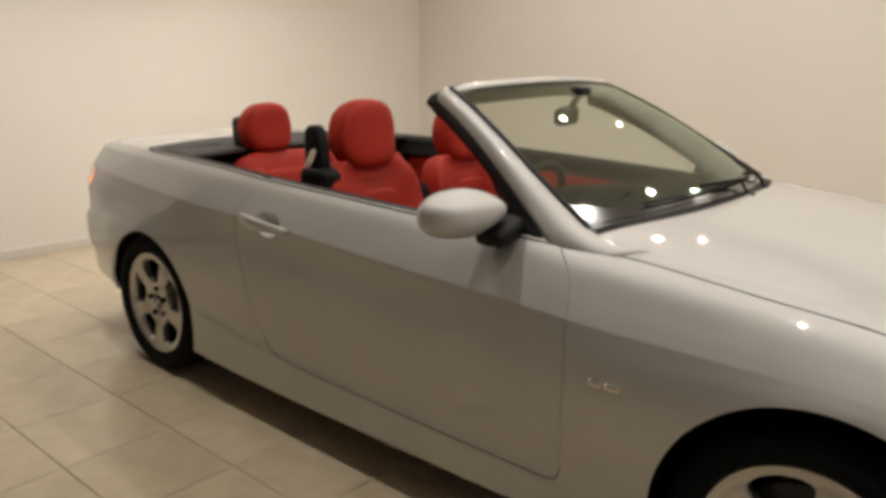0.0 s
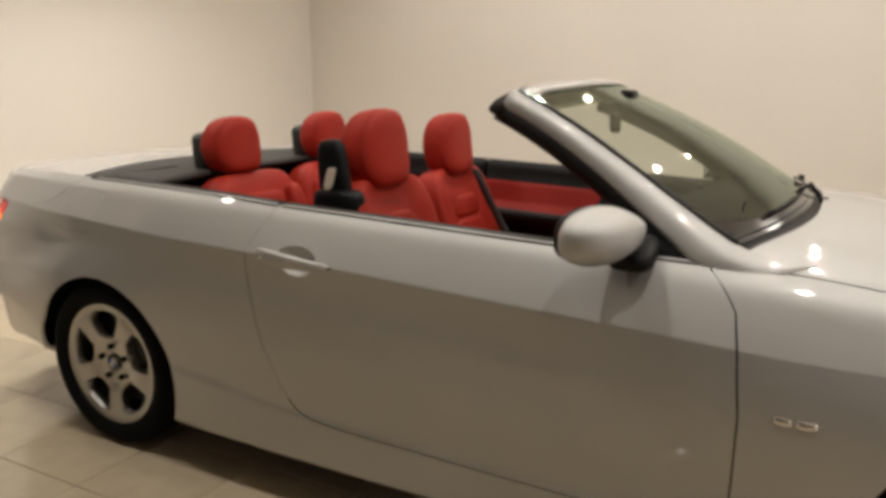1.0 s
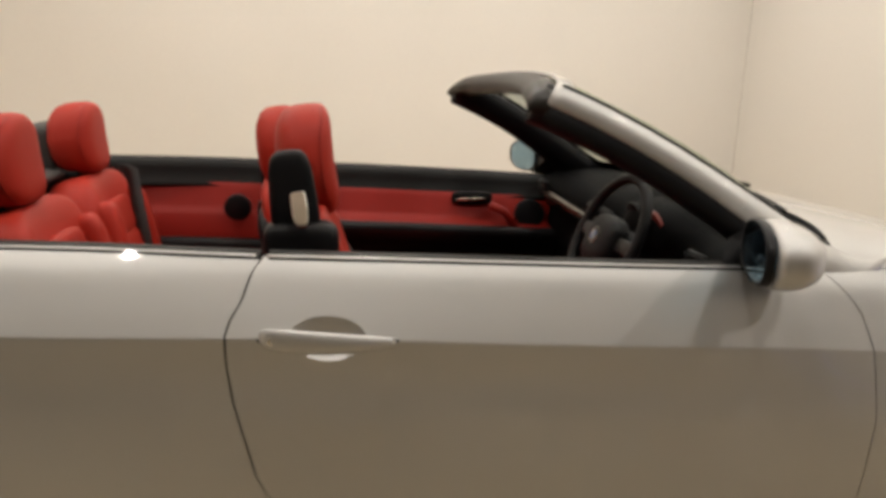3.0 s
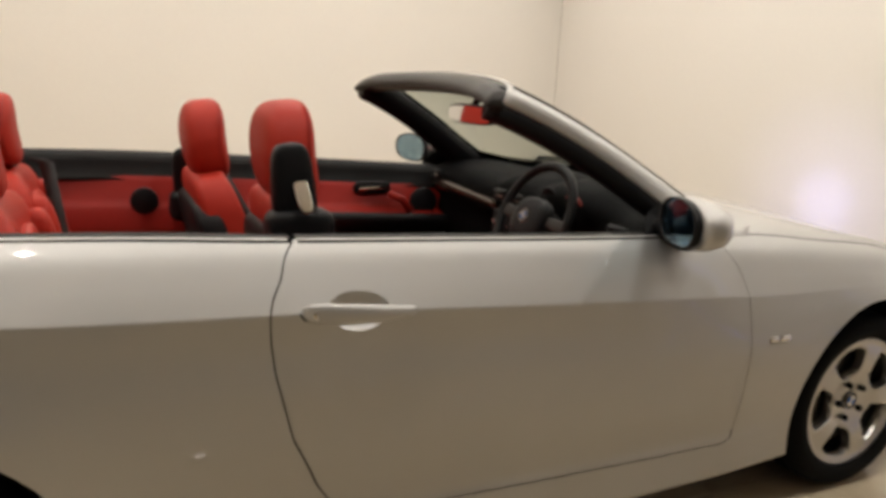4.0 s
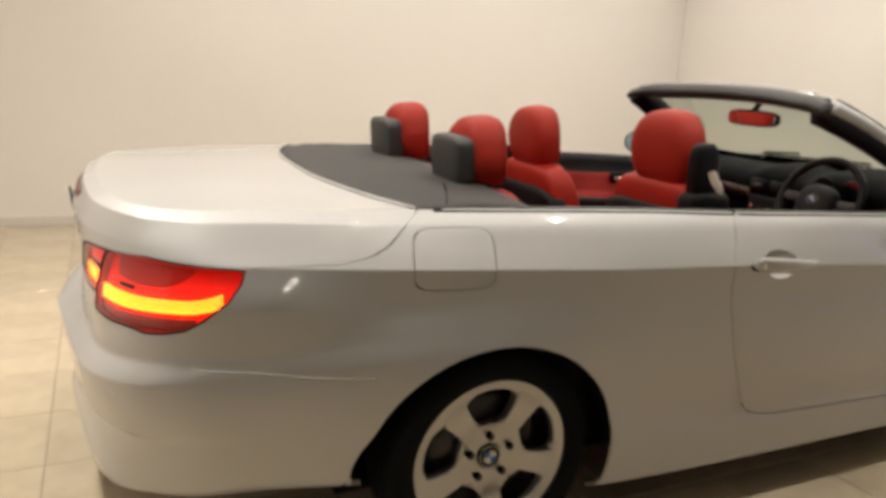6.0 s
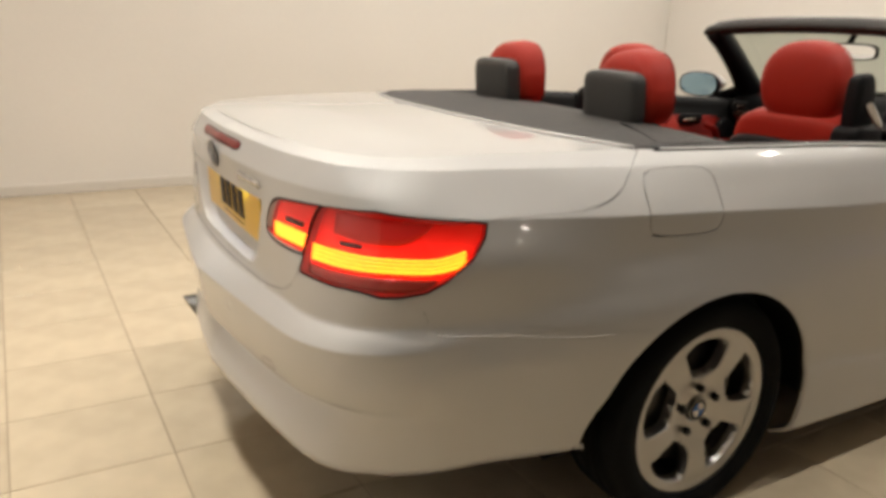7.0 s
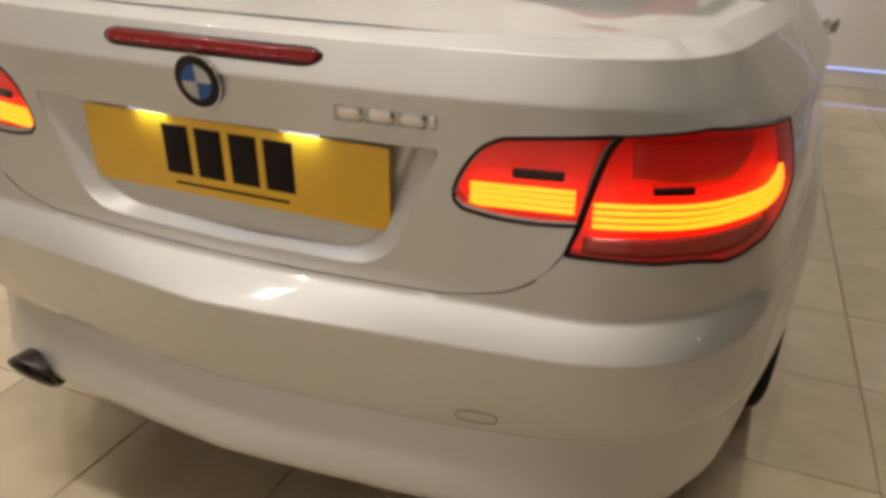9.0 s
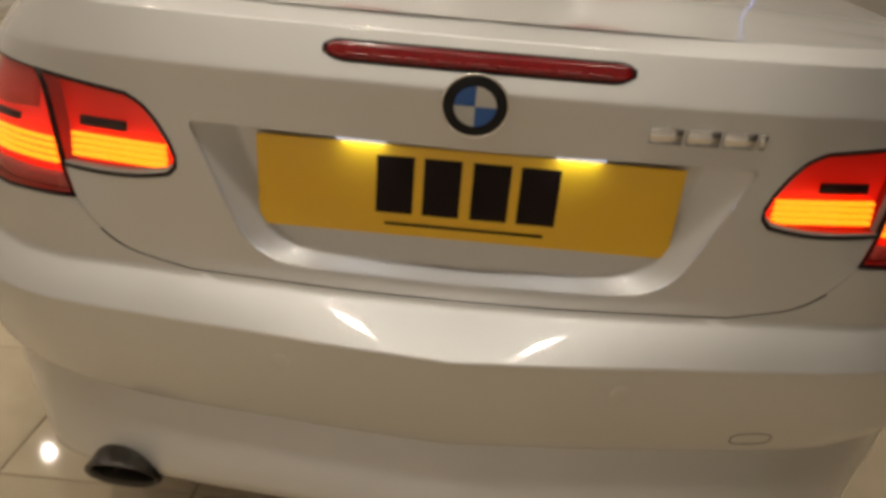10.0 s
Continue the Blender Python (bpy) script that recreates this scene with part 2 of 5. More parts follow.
def skin(u, v):
    """Points of the right flank at u along the outline and v up the levels."""
    u, v = np.asarray(u, float), np.asarray(v, float)
    base, out = outline(u)
    prof = spline(_su, _prof, np.clip(u, 0, LENGTH))
    crisp = np.clip((1.08 - u) / 0.30, 0, 1)
    tail = np.clip((0.85 - u) / 0.35, 0, 1)
    hard = {2: tail, 5: crisp, 6: np.clip((0.98 - u) / 0.22, 0, 1), 8: 1 - tail, 9: tail, 10: np.clip((1.75 - u) / 0.6, 0, 1)}
    lev = np.arange(12.0)
    i = np.clip(np.ceil(v).astype(int) - 1, 0, 10)
    t, c = v - i, np.arange(len(u))
    z, d = np.zeros(len(u)), np.zeros(len(u))
    for k, dest in ((0, z), (12, d)):
        y = prof[:, k : k + 12].T
        m, sec = slopes(lev, y), np.diff(y, axis=0)
        up, down = m.copy(), m.copy()
        for q, w in hard.items():
            up[q] += (sec[q] - m[q]) * w
            down[q] += (sec[q - 1] - m[q]) * w
        dest[:] = y[i, c] * (1 + 2 * t) * (1 - t) ** 2 + up[i, c] * t * (1 - t) ** 2 + y[i + 1, c] * t * t * (3 - 2 * t) + down[i + 1, c] * t * t * (t - 1)
    # the bumper's shelf is a little crowned
    d -= 0.002 * np.sin(math.pi * np.clip(v - 5, 0, 1)) * np.clip((1.0 - u) / 0.25, 0, 1)
    xy = base - out * d[:, None]
    return np.column_stack([xy, z])


def skin_normal(u, v):
    e = 0.006
    ahead, behind = skin(LENGTH - np.abs(LENGTH - u - e), v), skin(np.abs(u - e), v)
    ahead[:, 1] *= np.where(u + e > LENGTH, -1, 1)
    behind[:, 1] *= np.where(u - e < 0, -1, 1)
    du = ahead - behind
    dv = skin(u, np.clip(v + 0.04, 0, TOP)) - skin(u, np.clip(v - 0.04, 0, TOP))
    n = np.cross(du, dv)
    return n / np.linalg.norm(n, axis=1)[:, None]


def v_at(u, z):
    """The level at which the skin stands z high at u."""
    vs = np.linspace(0, TOP, 221)
    return float(np.interp(z, skin(np.full(221, abs(u)), vs)[:, 2], vs))


def nearest(p):
    """The (u, v) of the skin nearest to the point p."""
    cu, cv = np.meshgrid(np.linspace(0, LENGTH, 240), np.linspace(0, TOP, 67), indexing="ij")
    pts = skin(cu.ravel(), cv.ravel())
    k = np.argmin(((pts - p) ** 2).sum(1))
    u, v = cu.ravel()[k], cv.ravel()[k]
    for _ in range(6):
        q = skin([u], [v])[0]
        a = (skin([u + 0.002], [v])[0] - q) / 0.002
        b = (skin([u], [min(v + 0.01, TOP)])[0] - q) / 0.01 if v < TOP - 0.02 else (q - skin([u], [v - 0.01])[0]) / 0.01
        g = np.linalg.lstsq(np.column_stack([a, b]), np.asarray(p) - q, rcond=None)[0]
        u, v = float(np.clip(u + np.clip(g[0], -0.05, 0.05), 0, LENGTH)), float(np.clip(v + np.clip(g[1], -0.5, 0.5), 0, TOP))
    return u, v


# ---------------------------------------------------------------- cutting the skin into panels
KV = 0.09


def shifted(poly, off):
    """The polygon moved outwards by off."""
    p = np.asarray(poly, float)
    area = 0.5 * np.sum(p[:, 0] * np.roll(p[:, 1], -1) - np.roll(p[:, 0], -1) * p[:, 1])
    e = np.roll(p, -1, 0) - p
    n = np.column_stack([e[:, 1], -e[:, 0]]) / np.maximum(np.hypot(e[:, 0], e[:, 1]), 1e-9)[:, None] * np.sign(area)
    a = n + np.roll(n, 1, 0)
    a /= np.maximum((a * a).sum(1), 0.5)[:, None] / 2
    return p + off * a


def inside(poly, q):
    p = np.asarray(poly)
    x, y = q
    a, b = p, np.roll(p, -1, 0)
    cross = (a[:, 1] > y) != (b[:, 1] > y)
    with np.errstate(divide="ignore", invalid="ignore"):
        at = a[:, 0] + (y - a[:, 1]) * (b[:, 0] - a[:, 0]) / (b[:, 1] - a[:, 1])
    return bool(np.count_nonzero(cross & (x < at)) % 2)


def incise(bm, poly):
    """Cut the flat mesh along the polygon's sides."""
    n = len(poly)
    for k in range(n):
        a, b = np.asarray(poly[k]), np.asarray(poly[(k + 1) % n])
        lo, hi = np.minimum(a, b) - 0.004, np.maximum(a, b) + 0.004
        pick = []
        for f in bm.faces:
            xs, ys = [v.co.x for v in f.verts], [v.co.y for v in f.verts]
            if max(xs) >= lo[0] and min(xs) <= hi[0] and max(ys) >= lo[1] and min(ys) <= hi[1]:
                pick.append(f)
        if not pick or np.hypot(*(b - a)) < 1e-6:
            continue
        geom = list({v for f in pick for v in f.verts}) + list({e for f in pick for e in f.edges}) + pick
        t = (b - a) / np.hypot(*(b - a))
        bmesh.ops.bisect_plane(bm, geom=geom, dist=1e-6, plane_co=(a[0], a[1], 0), plane_no=(t[1], -t[0], 0))


def flat_uv(points):
    out = []
    for p in points:
        u, v = nearest(p)
        out.append((u, v * KV))
    return out


def level_uv(points):
    """As flat_uv, but each point keeps its own height."""
    return [(u, v_at(u, p[2]) * KV) for (u, _), p in zip(flat_uv(points), points)]


def cut_skin(regions, holes, gap=0.004):
    """Cuts the flat skin. Returns {name: list of faces as tuples of (u, v)}, with "rest" and "seam"."""
    us = np.unique(np.r_[np.linspace(0, 1.4, 60), np.linspace(1.4, LENGTH, 130)])
    vs = np.unique(np.r_[np.linspace(0, TOP, 50), 4.85, 4.96, 5.04, 5.15, 7.9, 7.97, 8.03, 8.1, 5.85, 6.15, 1.9, 1.97, 2.03, 2.1, 8.9, 8.97, 9.03, 9.1, 9.88, 9.96, 10.04, 10.12, 10.75, 10.9])
    bm = grid_mesh([[(u, v * KV, 0) for v in vs] for u in us])
    cells = {}
    todo = {}
    for name, poly, g in regions:
        todo[name] = (shifted(poly, g / 2), shifted(poly, -g / 2))
        incise(bm, todo[name][0])
        incise(bm, todo[name][1])
    for poly in holes:
        incise(bm, poly)
    for f in bm.faces:
        c = f.calc_center_median()
        q = (c.x, c.y)
        if any(inside(h, q) for h in holes):
            continue
        home = "rest"
        for name, (wide, tight) in todo.items():
            if inside(tight, q):
                home = name
                break
            if inside(wide, q):
                home = "seam"
        cells.setdefault(home, []).append([(round(v.co.x, 6), round(v.co.y / KV, 6)) for v in f.verts])
    bm.free()
    return cells


def skin_arrays(faces, sink=0.0, rim=0.012, flip=False):
    """Points, normals and faces of a panel of the skin, its edges turned inwards by rim; flip: for the left side."""
    keys = {}
    for f in faces:
        for k in f:
            keys.setdefault(k, len(keys))
    uv = np.array(list(keys))
    pts, nor = skin(uv[:, 0], uv[:, 1]), skin_normal(uv[:, 0], uv[:, 1])
    pts = pts - nor * sink
    loops = [[keys[k] for k in f] for f in faces]
    if rim:
        edges = {}
        for f in loops:
            for p, q in zip(f, f[1:] + f[:1]):
                edges.setdefault((min(p, q), max(p, q)), []).append((p, q))
        edge = [e[0] for e in edges.values() if len(e) == 1 and not (uv[e[0][0]][0] < 1e-5 and uv[e[0][1]][0] < 1e-5)]
        ring, extra, extra_n, walls = {}, [], [], []
        for p, q in edge:
            for k in (p, q):
                if k not in ring:
                    ring[k] = (len(pts) + len(extra), len(pts) + len(extra) + 1)
                    extra += [pts[k], pts[k] - nor[k] * rim]
                    extra_n += [nor[k], nor[k]]
            walls.append([ring[q][0], ring[p][0], ring[p][1], ring[q][1]])
        if extra:
            pts, nor, loops = np.vstack([pts, extra]), np.vstack([nor, extra_n]), loops + walls
    if flip:
        pts, nor, loops = pts * (1, -1, 1), nor * (1, -1, 1), [f[::-1] for f in loops]
    return pts, nor, loops


def sheet_arrays(pts):
    """Points, normals and faces of a grid of points [i][j]."""
    p = np.array(pts, float)
    di, dj = np.gradient(p, axis=0), np.gradient(p, axis=1)
    n = np.cross(di, dj)
    n /= np.maximum(np.linalg.norm(n, axis=2), 1e-9)[:, :, None]
    if n[..., 2].mean() < 0:
        n = -n
        turn = True
    else:
        turn = False
    r, c = p.shape[:2]
    loops = [[i * c + j, (i + 1) * c + j, (i + 1) * c + j + 1, i * c + j + 1] for i in range(r - 1) for j in range(c - 1)]
    if turn:
        loops = [f[::-1] for f in loops]
    return p.reshape(-1, 3), n.reshape(-1, 3), loops


def join_arrays(*sets):
    pts, nor, loops, base = [], [], [], 0
    for p, n, l in sets:
        pts.append(p)
        nor.append(n)
        loops += [[k + base for k in f] for f in l]
        base += len(p)
    return np.vstack(pts), np.vstack(nor), loops


def array_part(name, arrays, mat, parent, label=""):
    pts, nor, loops = arrays
    me = bpy.data.meshes.new(name)
    me.from_pydata([tuple(p) for p in pts], [], [[k for n, k in enumerate(f) if k not in f[:n]] for f in loops])
    me.update()
    me.materials.append(mat)
    for p in me.polygons:
        p.use_smooth = True
    me.normals_split_custom_set_from_vertices([tuple(n) for n in nor])
    ob = new(name, me)
    ob.parent = holder(parent)
    if label:
        tagged(ob, label)
    return ob


def arch_curve(cx, cz, rx, fore, rz, tail, n=36):
    """The wheel arch's edge: an oval whose rear foot runs out by tail."""
    pts = []
    for k in range(n + 1):
        a = math.pi * (-0.13 + 1.26 * k / n)
        z = cz + rz * math.sin(a)
        x = cx + (fore if math.cos(a) > 0 else rx) * math.cos(a)
        if math.cos(a) < 0:
            x -= tail * min(0.45, max(0.0, (cz + 0.16 - z) / 0.20)) ** 1.5
        pts.append((x, z))
    return pts


def arch_on_skin(*shape):
    pts = [(x, -0.87, z) for x, z in arch_curve(*shape)]
    poly = flat_uv(pts)
    poly += [(poly[-1][0], -0.2), (poly[0][0], -0.2)]
    return poly


# ---------------------------------------------------------------- the car: painted panels
car = tagged(new("convertible_car"), "silver two-door convertible, roof down, red leather seats, tail lamps lit", "car")

LOW_LID = [(-0.997, -0.345, 0.652), (-0.987, -0.425, 0.664), (-0.973, -0.470, 0.690)]
SPLIT = [(-0.962, -0.500, 0.727), (-0.955, -0.512, 0.768), (-0.925, -0.548, 0.880)]
LAMP_TOP = [(-0.848, -0.643, 0.884), (-0.75, -0.70, 0.874), (-0.640, -0.736, 0.863)]
LID_SIDE = [(-0.56, -0.748, 0.866), (-0.497, -0.759, 0.869), (-0.424, -0.772, 0.871), (-0.372, -0.774, 0.881), (-0.335, -0.773, 0.893), (-0.300, -0.767, 0.912), (-0.250, -0.743, 0.956), (-0.205, -0.709, 0.988)]
_lid = flat_uv(LOW_LID + SPLIT + LAMP_TOP + LID_SIDE)
LOW_MID = [(u, v_at(u, z) * KV) for u, z in ((-0.06, 0.6455), (0.0, 0.6455), (0.12, 0.6465), (0.24, 0.6490))]
LID = LOW_MID + _lid + [(_lid[-1][0], TOP * KV + 0.05), (-0.06, TOP * KV + 0.05)]
LAMP_IN = level_uv([(-0.955, -0.512, 0.768), (-0.985, -0.386, 0.773), (-0.9865, -0.368, 0.777), (-0.987, -0.358, 0.787), (-0.9872, -0.356, 0.799), (-0.986, -0.363, 0.819), (-0.984, -0.376, 0.842), (-0.980, -0.393, 0.861), (-0.975, -0.414, 0.872), (-0.925, -0.546, 0.880)])
LAMP_OUT = level_uv([(-0.924, -0.551, 0.880)] + LAMP_TOP + [(-0.650, -0.746, 0.835), (-0.682, -0.757, 0.795), (-0.738, -0.761, 0.752), (-0.785, -0.753, 0.727), (-0.830, -0.732, 0.717), (-0.870, -0.703, 0.714), (-0.928, -0.612, 0.722), (-0.961, -0.503, 0.728), (-0.954, -0.516, 0.768)])
RECESS = flat_uv([(-0.991, -0.195, 0.667), (-0.991, -0.225, 0.670), (-0.990, -0.248, 0.679), (-0.990, -0.266, 0.692), (-0.990, -0.278, 0.706), (-0.991, -0.300, 0.755), (-0.992, -0.322, 0.808), (-0.992, -0.336, 0.843), (-0.992, -0.333, 0.851)])
RECESS = [(-0.06, RECESS[0][1])] + [(0.0, RECESS[0][1])] + RECESS + [(0.0, RECESS[-1][1]), (-0.06, RECESS[-1][1])]
_b = flat_uv(LOW_LID) + level_uv([(-0.9625, -0.499, 0.725), (-0.928, -0.612, 0.719), (-0.870, -0.705, 0.711), (-0.830, -0.735, 0.714), (-0.800, -0.775, 0.690), (-0.791, -0.787, 0.661), (-0.673, -0.828, 0.643), (-0.449, -0.865, 0.621), (-0.195, -0.879, 0.592)])
BUMPER = LOW_MID + _b + [(_b[-1][0], -0.2), (-0.06, -0.2)]
DOOR = flat_uv([(0.803, -0.790, 0.966), (0.768, -0.842, 0.902), (0.745, -0.865, 0.86), (0.736, -0.879, 0.832), (0.738, -0.88, 0.77), (0.748, -0.88, 0.698), (0.787, -0.88, 0.541), (0.842, -0.873, 0.42), (0.870, -0.868, 0.375), (0.905, -0.866, 0.338), (0.945, -0.866, 0.324), (1.0, -0.866, 0.316), (1.3, -0.87, 0.306), (1.74, -0.87, 0.294), (2.12, -0.868, 0.288), (2.148, -0.868, 0.30), (2.158, -0.868, 0.34), (2.162, -0.875, 0.45), (2.164, -0.876, 0.6), (2.148, -0.853, 0.75), (2.135, -0.814, 0.826), (2.085, -0.776, 0.893), (2.065, -0.76, 0.914)])
_p, _q = DOOR[0], DOOR[-1]
DOOR = [(_p[0], TOP * KV + 0.03)] + DOOR + [(_q[0], TOP * KV + 0.03)]
_s1 = flat_uv([(0.30, -0.876, 0.405), (0.36, -0.873, 0.400), (0.566, -0.867, 0.374), (0.905, -0.866, 0.331), (0.945, -0.866, 0.317), (1.0, -0.866, 0.309), (1.3, -0.87, 0.299), (1.74, -0.87, 0.287), (2.12, -0.868, 0.281), (2.5, -0.868, 0.281)])
SKIRT = [(_s1[0][0], -0.2)] + _s1 + [(_s1[-1][0], -0.2)]
FLAP_RING = [(0.110 * math.copysign(abs(math.cos(a)) ** 0.42, math.cos(a)), 0.073 * math.copysign(abs(math.sin(a)) ** 0.42, math.sin(a))) for a in [math.pi * (2 * k + 1) / 36 for k in range(36)]]
FLAP = level_uv([(-0.132 + x + 0.10 * z, -0.80 + 0.4 * z, 0.877 + z) for x, z in FLAP_RING])
CUP_U, CUP_V, CUP_A, CUP_B = 2.641, 8.12 * KV, 0.072, 0.056
CUP = [(CUP_U + CUP_A * math.cos(2 * math.pi * k / 28), CUP_V + CUP_B * math.sin(2 * math.pi * k / 28)) for k in range(28)]
REAR_ARCH, FRONT_ARCH = (0.0, 0.302, 0.386, 0.375, 0.351, 0.08), (2.775, 0.305, 0.370, 0.370, 0.392, 0.0)
ARCH_R = arch_on_skin(*REAR_ARCH)
ARCH_F = arch_on_skin(*FRONT_ARCH)
cells = cut_skin([("recess", RECESS, 0.0005), ("lamp_in", LAMP_IN, 0.005), ("lamp_out", LAMP_OUT, 0.005), ("cup", CUP, 0.0003), ("lid", LID, 0.0044), ("bumper", BUMPER, 0.0016), ("door", DOOR, 0.0045), ("skirt", SKIRT, 0.0012), ("flap", FLAP, 0.0040)], [ARCH_R, ARCH_F])
MID = u_at(x=1.4)
doors = []
for side in (False, True):
    array_part("rear_quarter_panel", skin_arrays([f for f in cells["rest"] if f[0][0] < MID], flip=side), SILVER, car)
    array_part("front_wing", skin_arrays([f for f in cells["rest"] if f[0][0] >= MID], flip=side), SILVER, car)
    doors.append(array_part("door", skin_arrays(cells["door"], flip=side), SILVER, car))
    array_part("side_skirt", skin_arrays(cells["skirt"], flip=side), SILVER, car)
    array_part("panel_seam", skin_arrays(cells["seam"], flip=side, sink=0.010, rim=0), GAP, car)
array_part("rear_bumper", join_arrays(skin_arrays(cells["bumper"]), skin_arrays(cells["bumper"], flip=True)), SILVER, car)
array_part("fuel_flap", skin_arrays(cells["flap"]), SILVER, car)
array_part("quarter_skin", skin_arrays(cells["flap"], flip=True), SILVER, car)


def deck_sheet(u0, u1, n, rows, centre, height, bow=1.0, fade=3):
    """Rows of points from the skin's top edge to the middle of the car."""
    pts = []
    for u in np.linspace(u0, u1, n):
        e = skin([u], [TOP])[0]
        cx = centre((u - u0) / (u1 - u0))
        line = []
        for t in np.linspace(0, 1, rows):
            x, y = e[0] + (cx - e[0]) * (1 - (1 - t) ** bow), e[1] * (1 - t)
            line.append((x, y, height(x, y) + (e[2] - height(e[0], e[1])) * (1 - t) ** fade))
        pts.append(line + [(x, -y, z) for x, y, z in line[-2::-1]])
    return pts


def s3(s):
    s = min(1.0, max(0.0, s))
    return s * s * (3 - 2 * s)


def trunk_height(x, y):
    return 0.986 + 0.016 * (1 - (y / 0.66) ** 2) * s3((x + 0.95) / 0.3)


def hood_height(x, y):
    f = (x - 2.15) / 1.25
    return 0.985 - 0.085 * f - 0.165 * f * f - 0.032 * (abs(y) / 0.72) ** 2.2


U_LID = float(_lid[-1][0])
lid_deck = sheet_arrays(deck_sheet(0.0, U_LID, 70, 18, lambda s: -0.946 + 0.591 * s3((s - 0.22) / 0.78), trunk_height, bow=2.4))
trunk_lid = array_part("trunk_lid", join_arrays(skin_arrays(cells["lid"]), skin_arrays(cells["lid"], flip=True), lid_deck), SILVER, car)
array_part("bonnet", sheet_arrays(deck_sheet(u_at(x=2.10), LENGTH, 70, 34, lambda s: 2.275 + 1.105 * s3(s / 0.75), hood_height, bow=2.8, fade=10)), SILVER, car)


def patch(u0, u1, v0, v1, n, m, out, span=None):
    """A grid of points on the skin, raised by out; v0 and v1 may follow u."""
    rows = []
    for i in range(n + 1):
        u = u0 + (u1 - u0) * i / n
        a, b = (v0(u), v1(u)) if callable(v0) else (v0, v1)
        vs = np.linspace(a, b, m + 1)
        uu = np.full(m + 1, abs(u))
        p = skin(uu, vs) + skin_normal(uu, vs) * out
        if u < 0:
            p = p * (1, -1, 1)
        rows.append([tuple(q) for q in p])
    return rows


def slab(rows, thick):
    """A closed solid from a grid of points, thickened inwards."""
    bm = grid_mesh(rows)
    bmesh.ops.recalc_face_normals(bm, faces=bm.faces)
    bmesh.ops.solidify(bm, geom=bm.faces[:], thickness=thick)
    bmesh.ops.recalc_face_normals(bm, faces=bm.faces)
    return bm


def mirrored(rows):
    return [[(x, -y, z) for x, y, z in r] for r in rows]


# ---------------------------------------------------------------- tail lamps
def lens_material(name, tint, shine=0.05, sheen=(0.8, 0.8, 0.8)):
    mat = bpy.data.materials.new(name)
    mat.use_nodes = True
    nt = mat.node_tree
    nt.nodes.remove(nt.nodes["Principled BSDF"])
    clear, gloss = nt.nodes.new("ShaderNodeBsdfTransparent"), nt.nodes.new("ShaderNodeBsdfGlossy")
    clear.inputs[0].default_value = (*tint, 1)
    gloss.inputs["Color"].default_value = (*sheen, 1)
    gloss.inputs["Roughness"].default_value = 0.03
    face, curve, mix = nt.nodes.new("ShaderNodeLayerWeight"), nt.nodes.new("ShaderNodeMath"), nt.nodes.new("ShaderNodeMixShader")
    gain = nt.nodes.new("ShaderNodeMath")
    face.inputs[0].default_value = 0.5
    curve.operation, curve.inputs[1].default_value = "POWER", 4.0
    gain.operation, gain.inputs[1].default_value, gain.inputs[2].default_value = "MULTIPLY_ADD", 0.75, shine
    nt.links.new(face.outputs["Facing"], curve.inputs[0])
    nt.links.new(curve.outputs[0], gain.inputs[0])
    nt.links.new(gain.outputs[0], mix.inputs[0])
    nt.links.new(clear.outputs[0], mix.inputs[1])
    nt.links.new(gloss.outputs[0], mix.inputs[2])
    nt.links.new(mix.outputs[0], nt.nodes["Material Output"].inputs[0])
    return mat


LENS = lens_material("clear_lamp_lens", (1.0, 0.80, 0.76))
LAMP_RED = glow("lit_red_lamp_plastic", (0.80, 0.014, 0.006), 0.5)
# the bulbs sit low behind the bars: the plastic glows less towards the lamp's top
_nt = LAMP_RED.node_tree
_tc, _sep, _map = _nt.nodes.new("ShaderNodeTexCoord"), _nt.nodes.new("ShaderNodeSeparateXYZ"), _nt.nodes.new("ShaderNodeMapRange")
_map.inputs["From Min"].default_value, _map.inputs["From Max"].default_value = 0.800, 0.868
_map.inputs["To Min"].default_value, _map.inputs["To Max"].default_value = 0.85, 0.10
_nt.links.new(_tc.outputs["Object"], _sep.inputs[0])
_nt.links.new(_sep.outputs["Z"], _map.inputs["Value"])
_nt.links.new(_map.outputs[0], _nt.nodes["Principled BSDF"].inputs["Emission Strength"])
LAMP_DEEP = glow("deep_red_lit_plastic", (0.34, 0.006, 0.004), 0.42)
LAMP_SMOKE = material("smoky_pink_reflector", (0.42, 0.055, 0.050), rough=0.25, metal=0.3, coat=0.5, scale=260, vary=0.2)
LAMP_BAR = glow("lit_amber_bar", (1.0, 0.29, 0.012), 3.6)
LAMP_EDGE = material("lamp_edge_black", (0.008, 0.003, 0.003), rough=0.5, spec=0.15)


def level(z0, z1=None):
    """The levels of a height that may slope from z0 with u."""
    return lambda u: v_at(u, z0(u) if callable(z0) else z0)


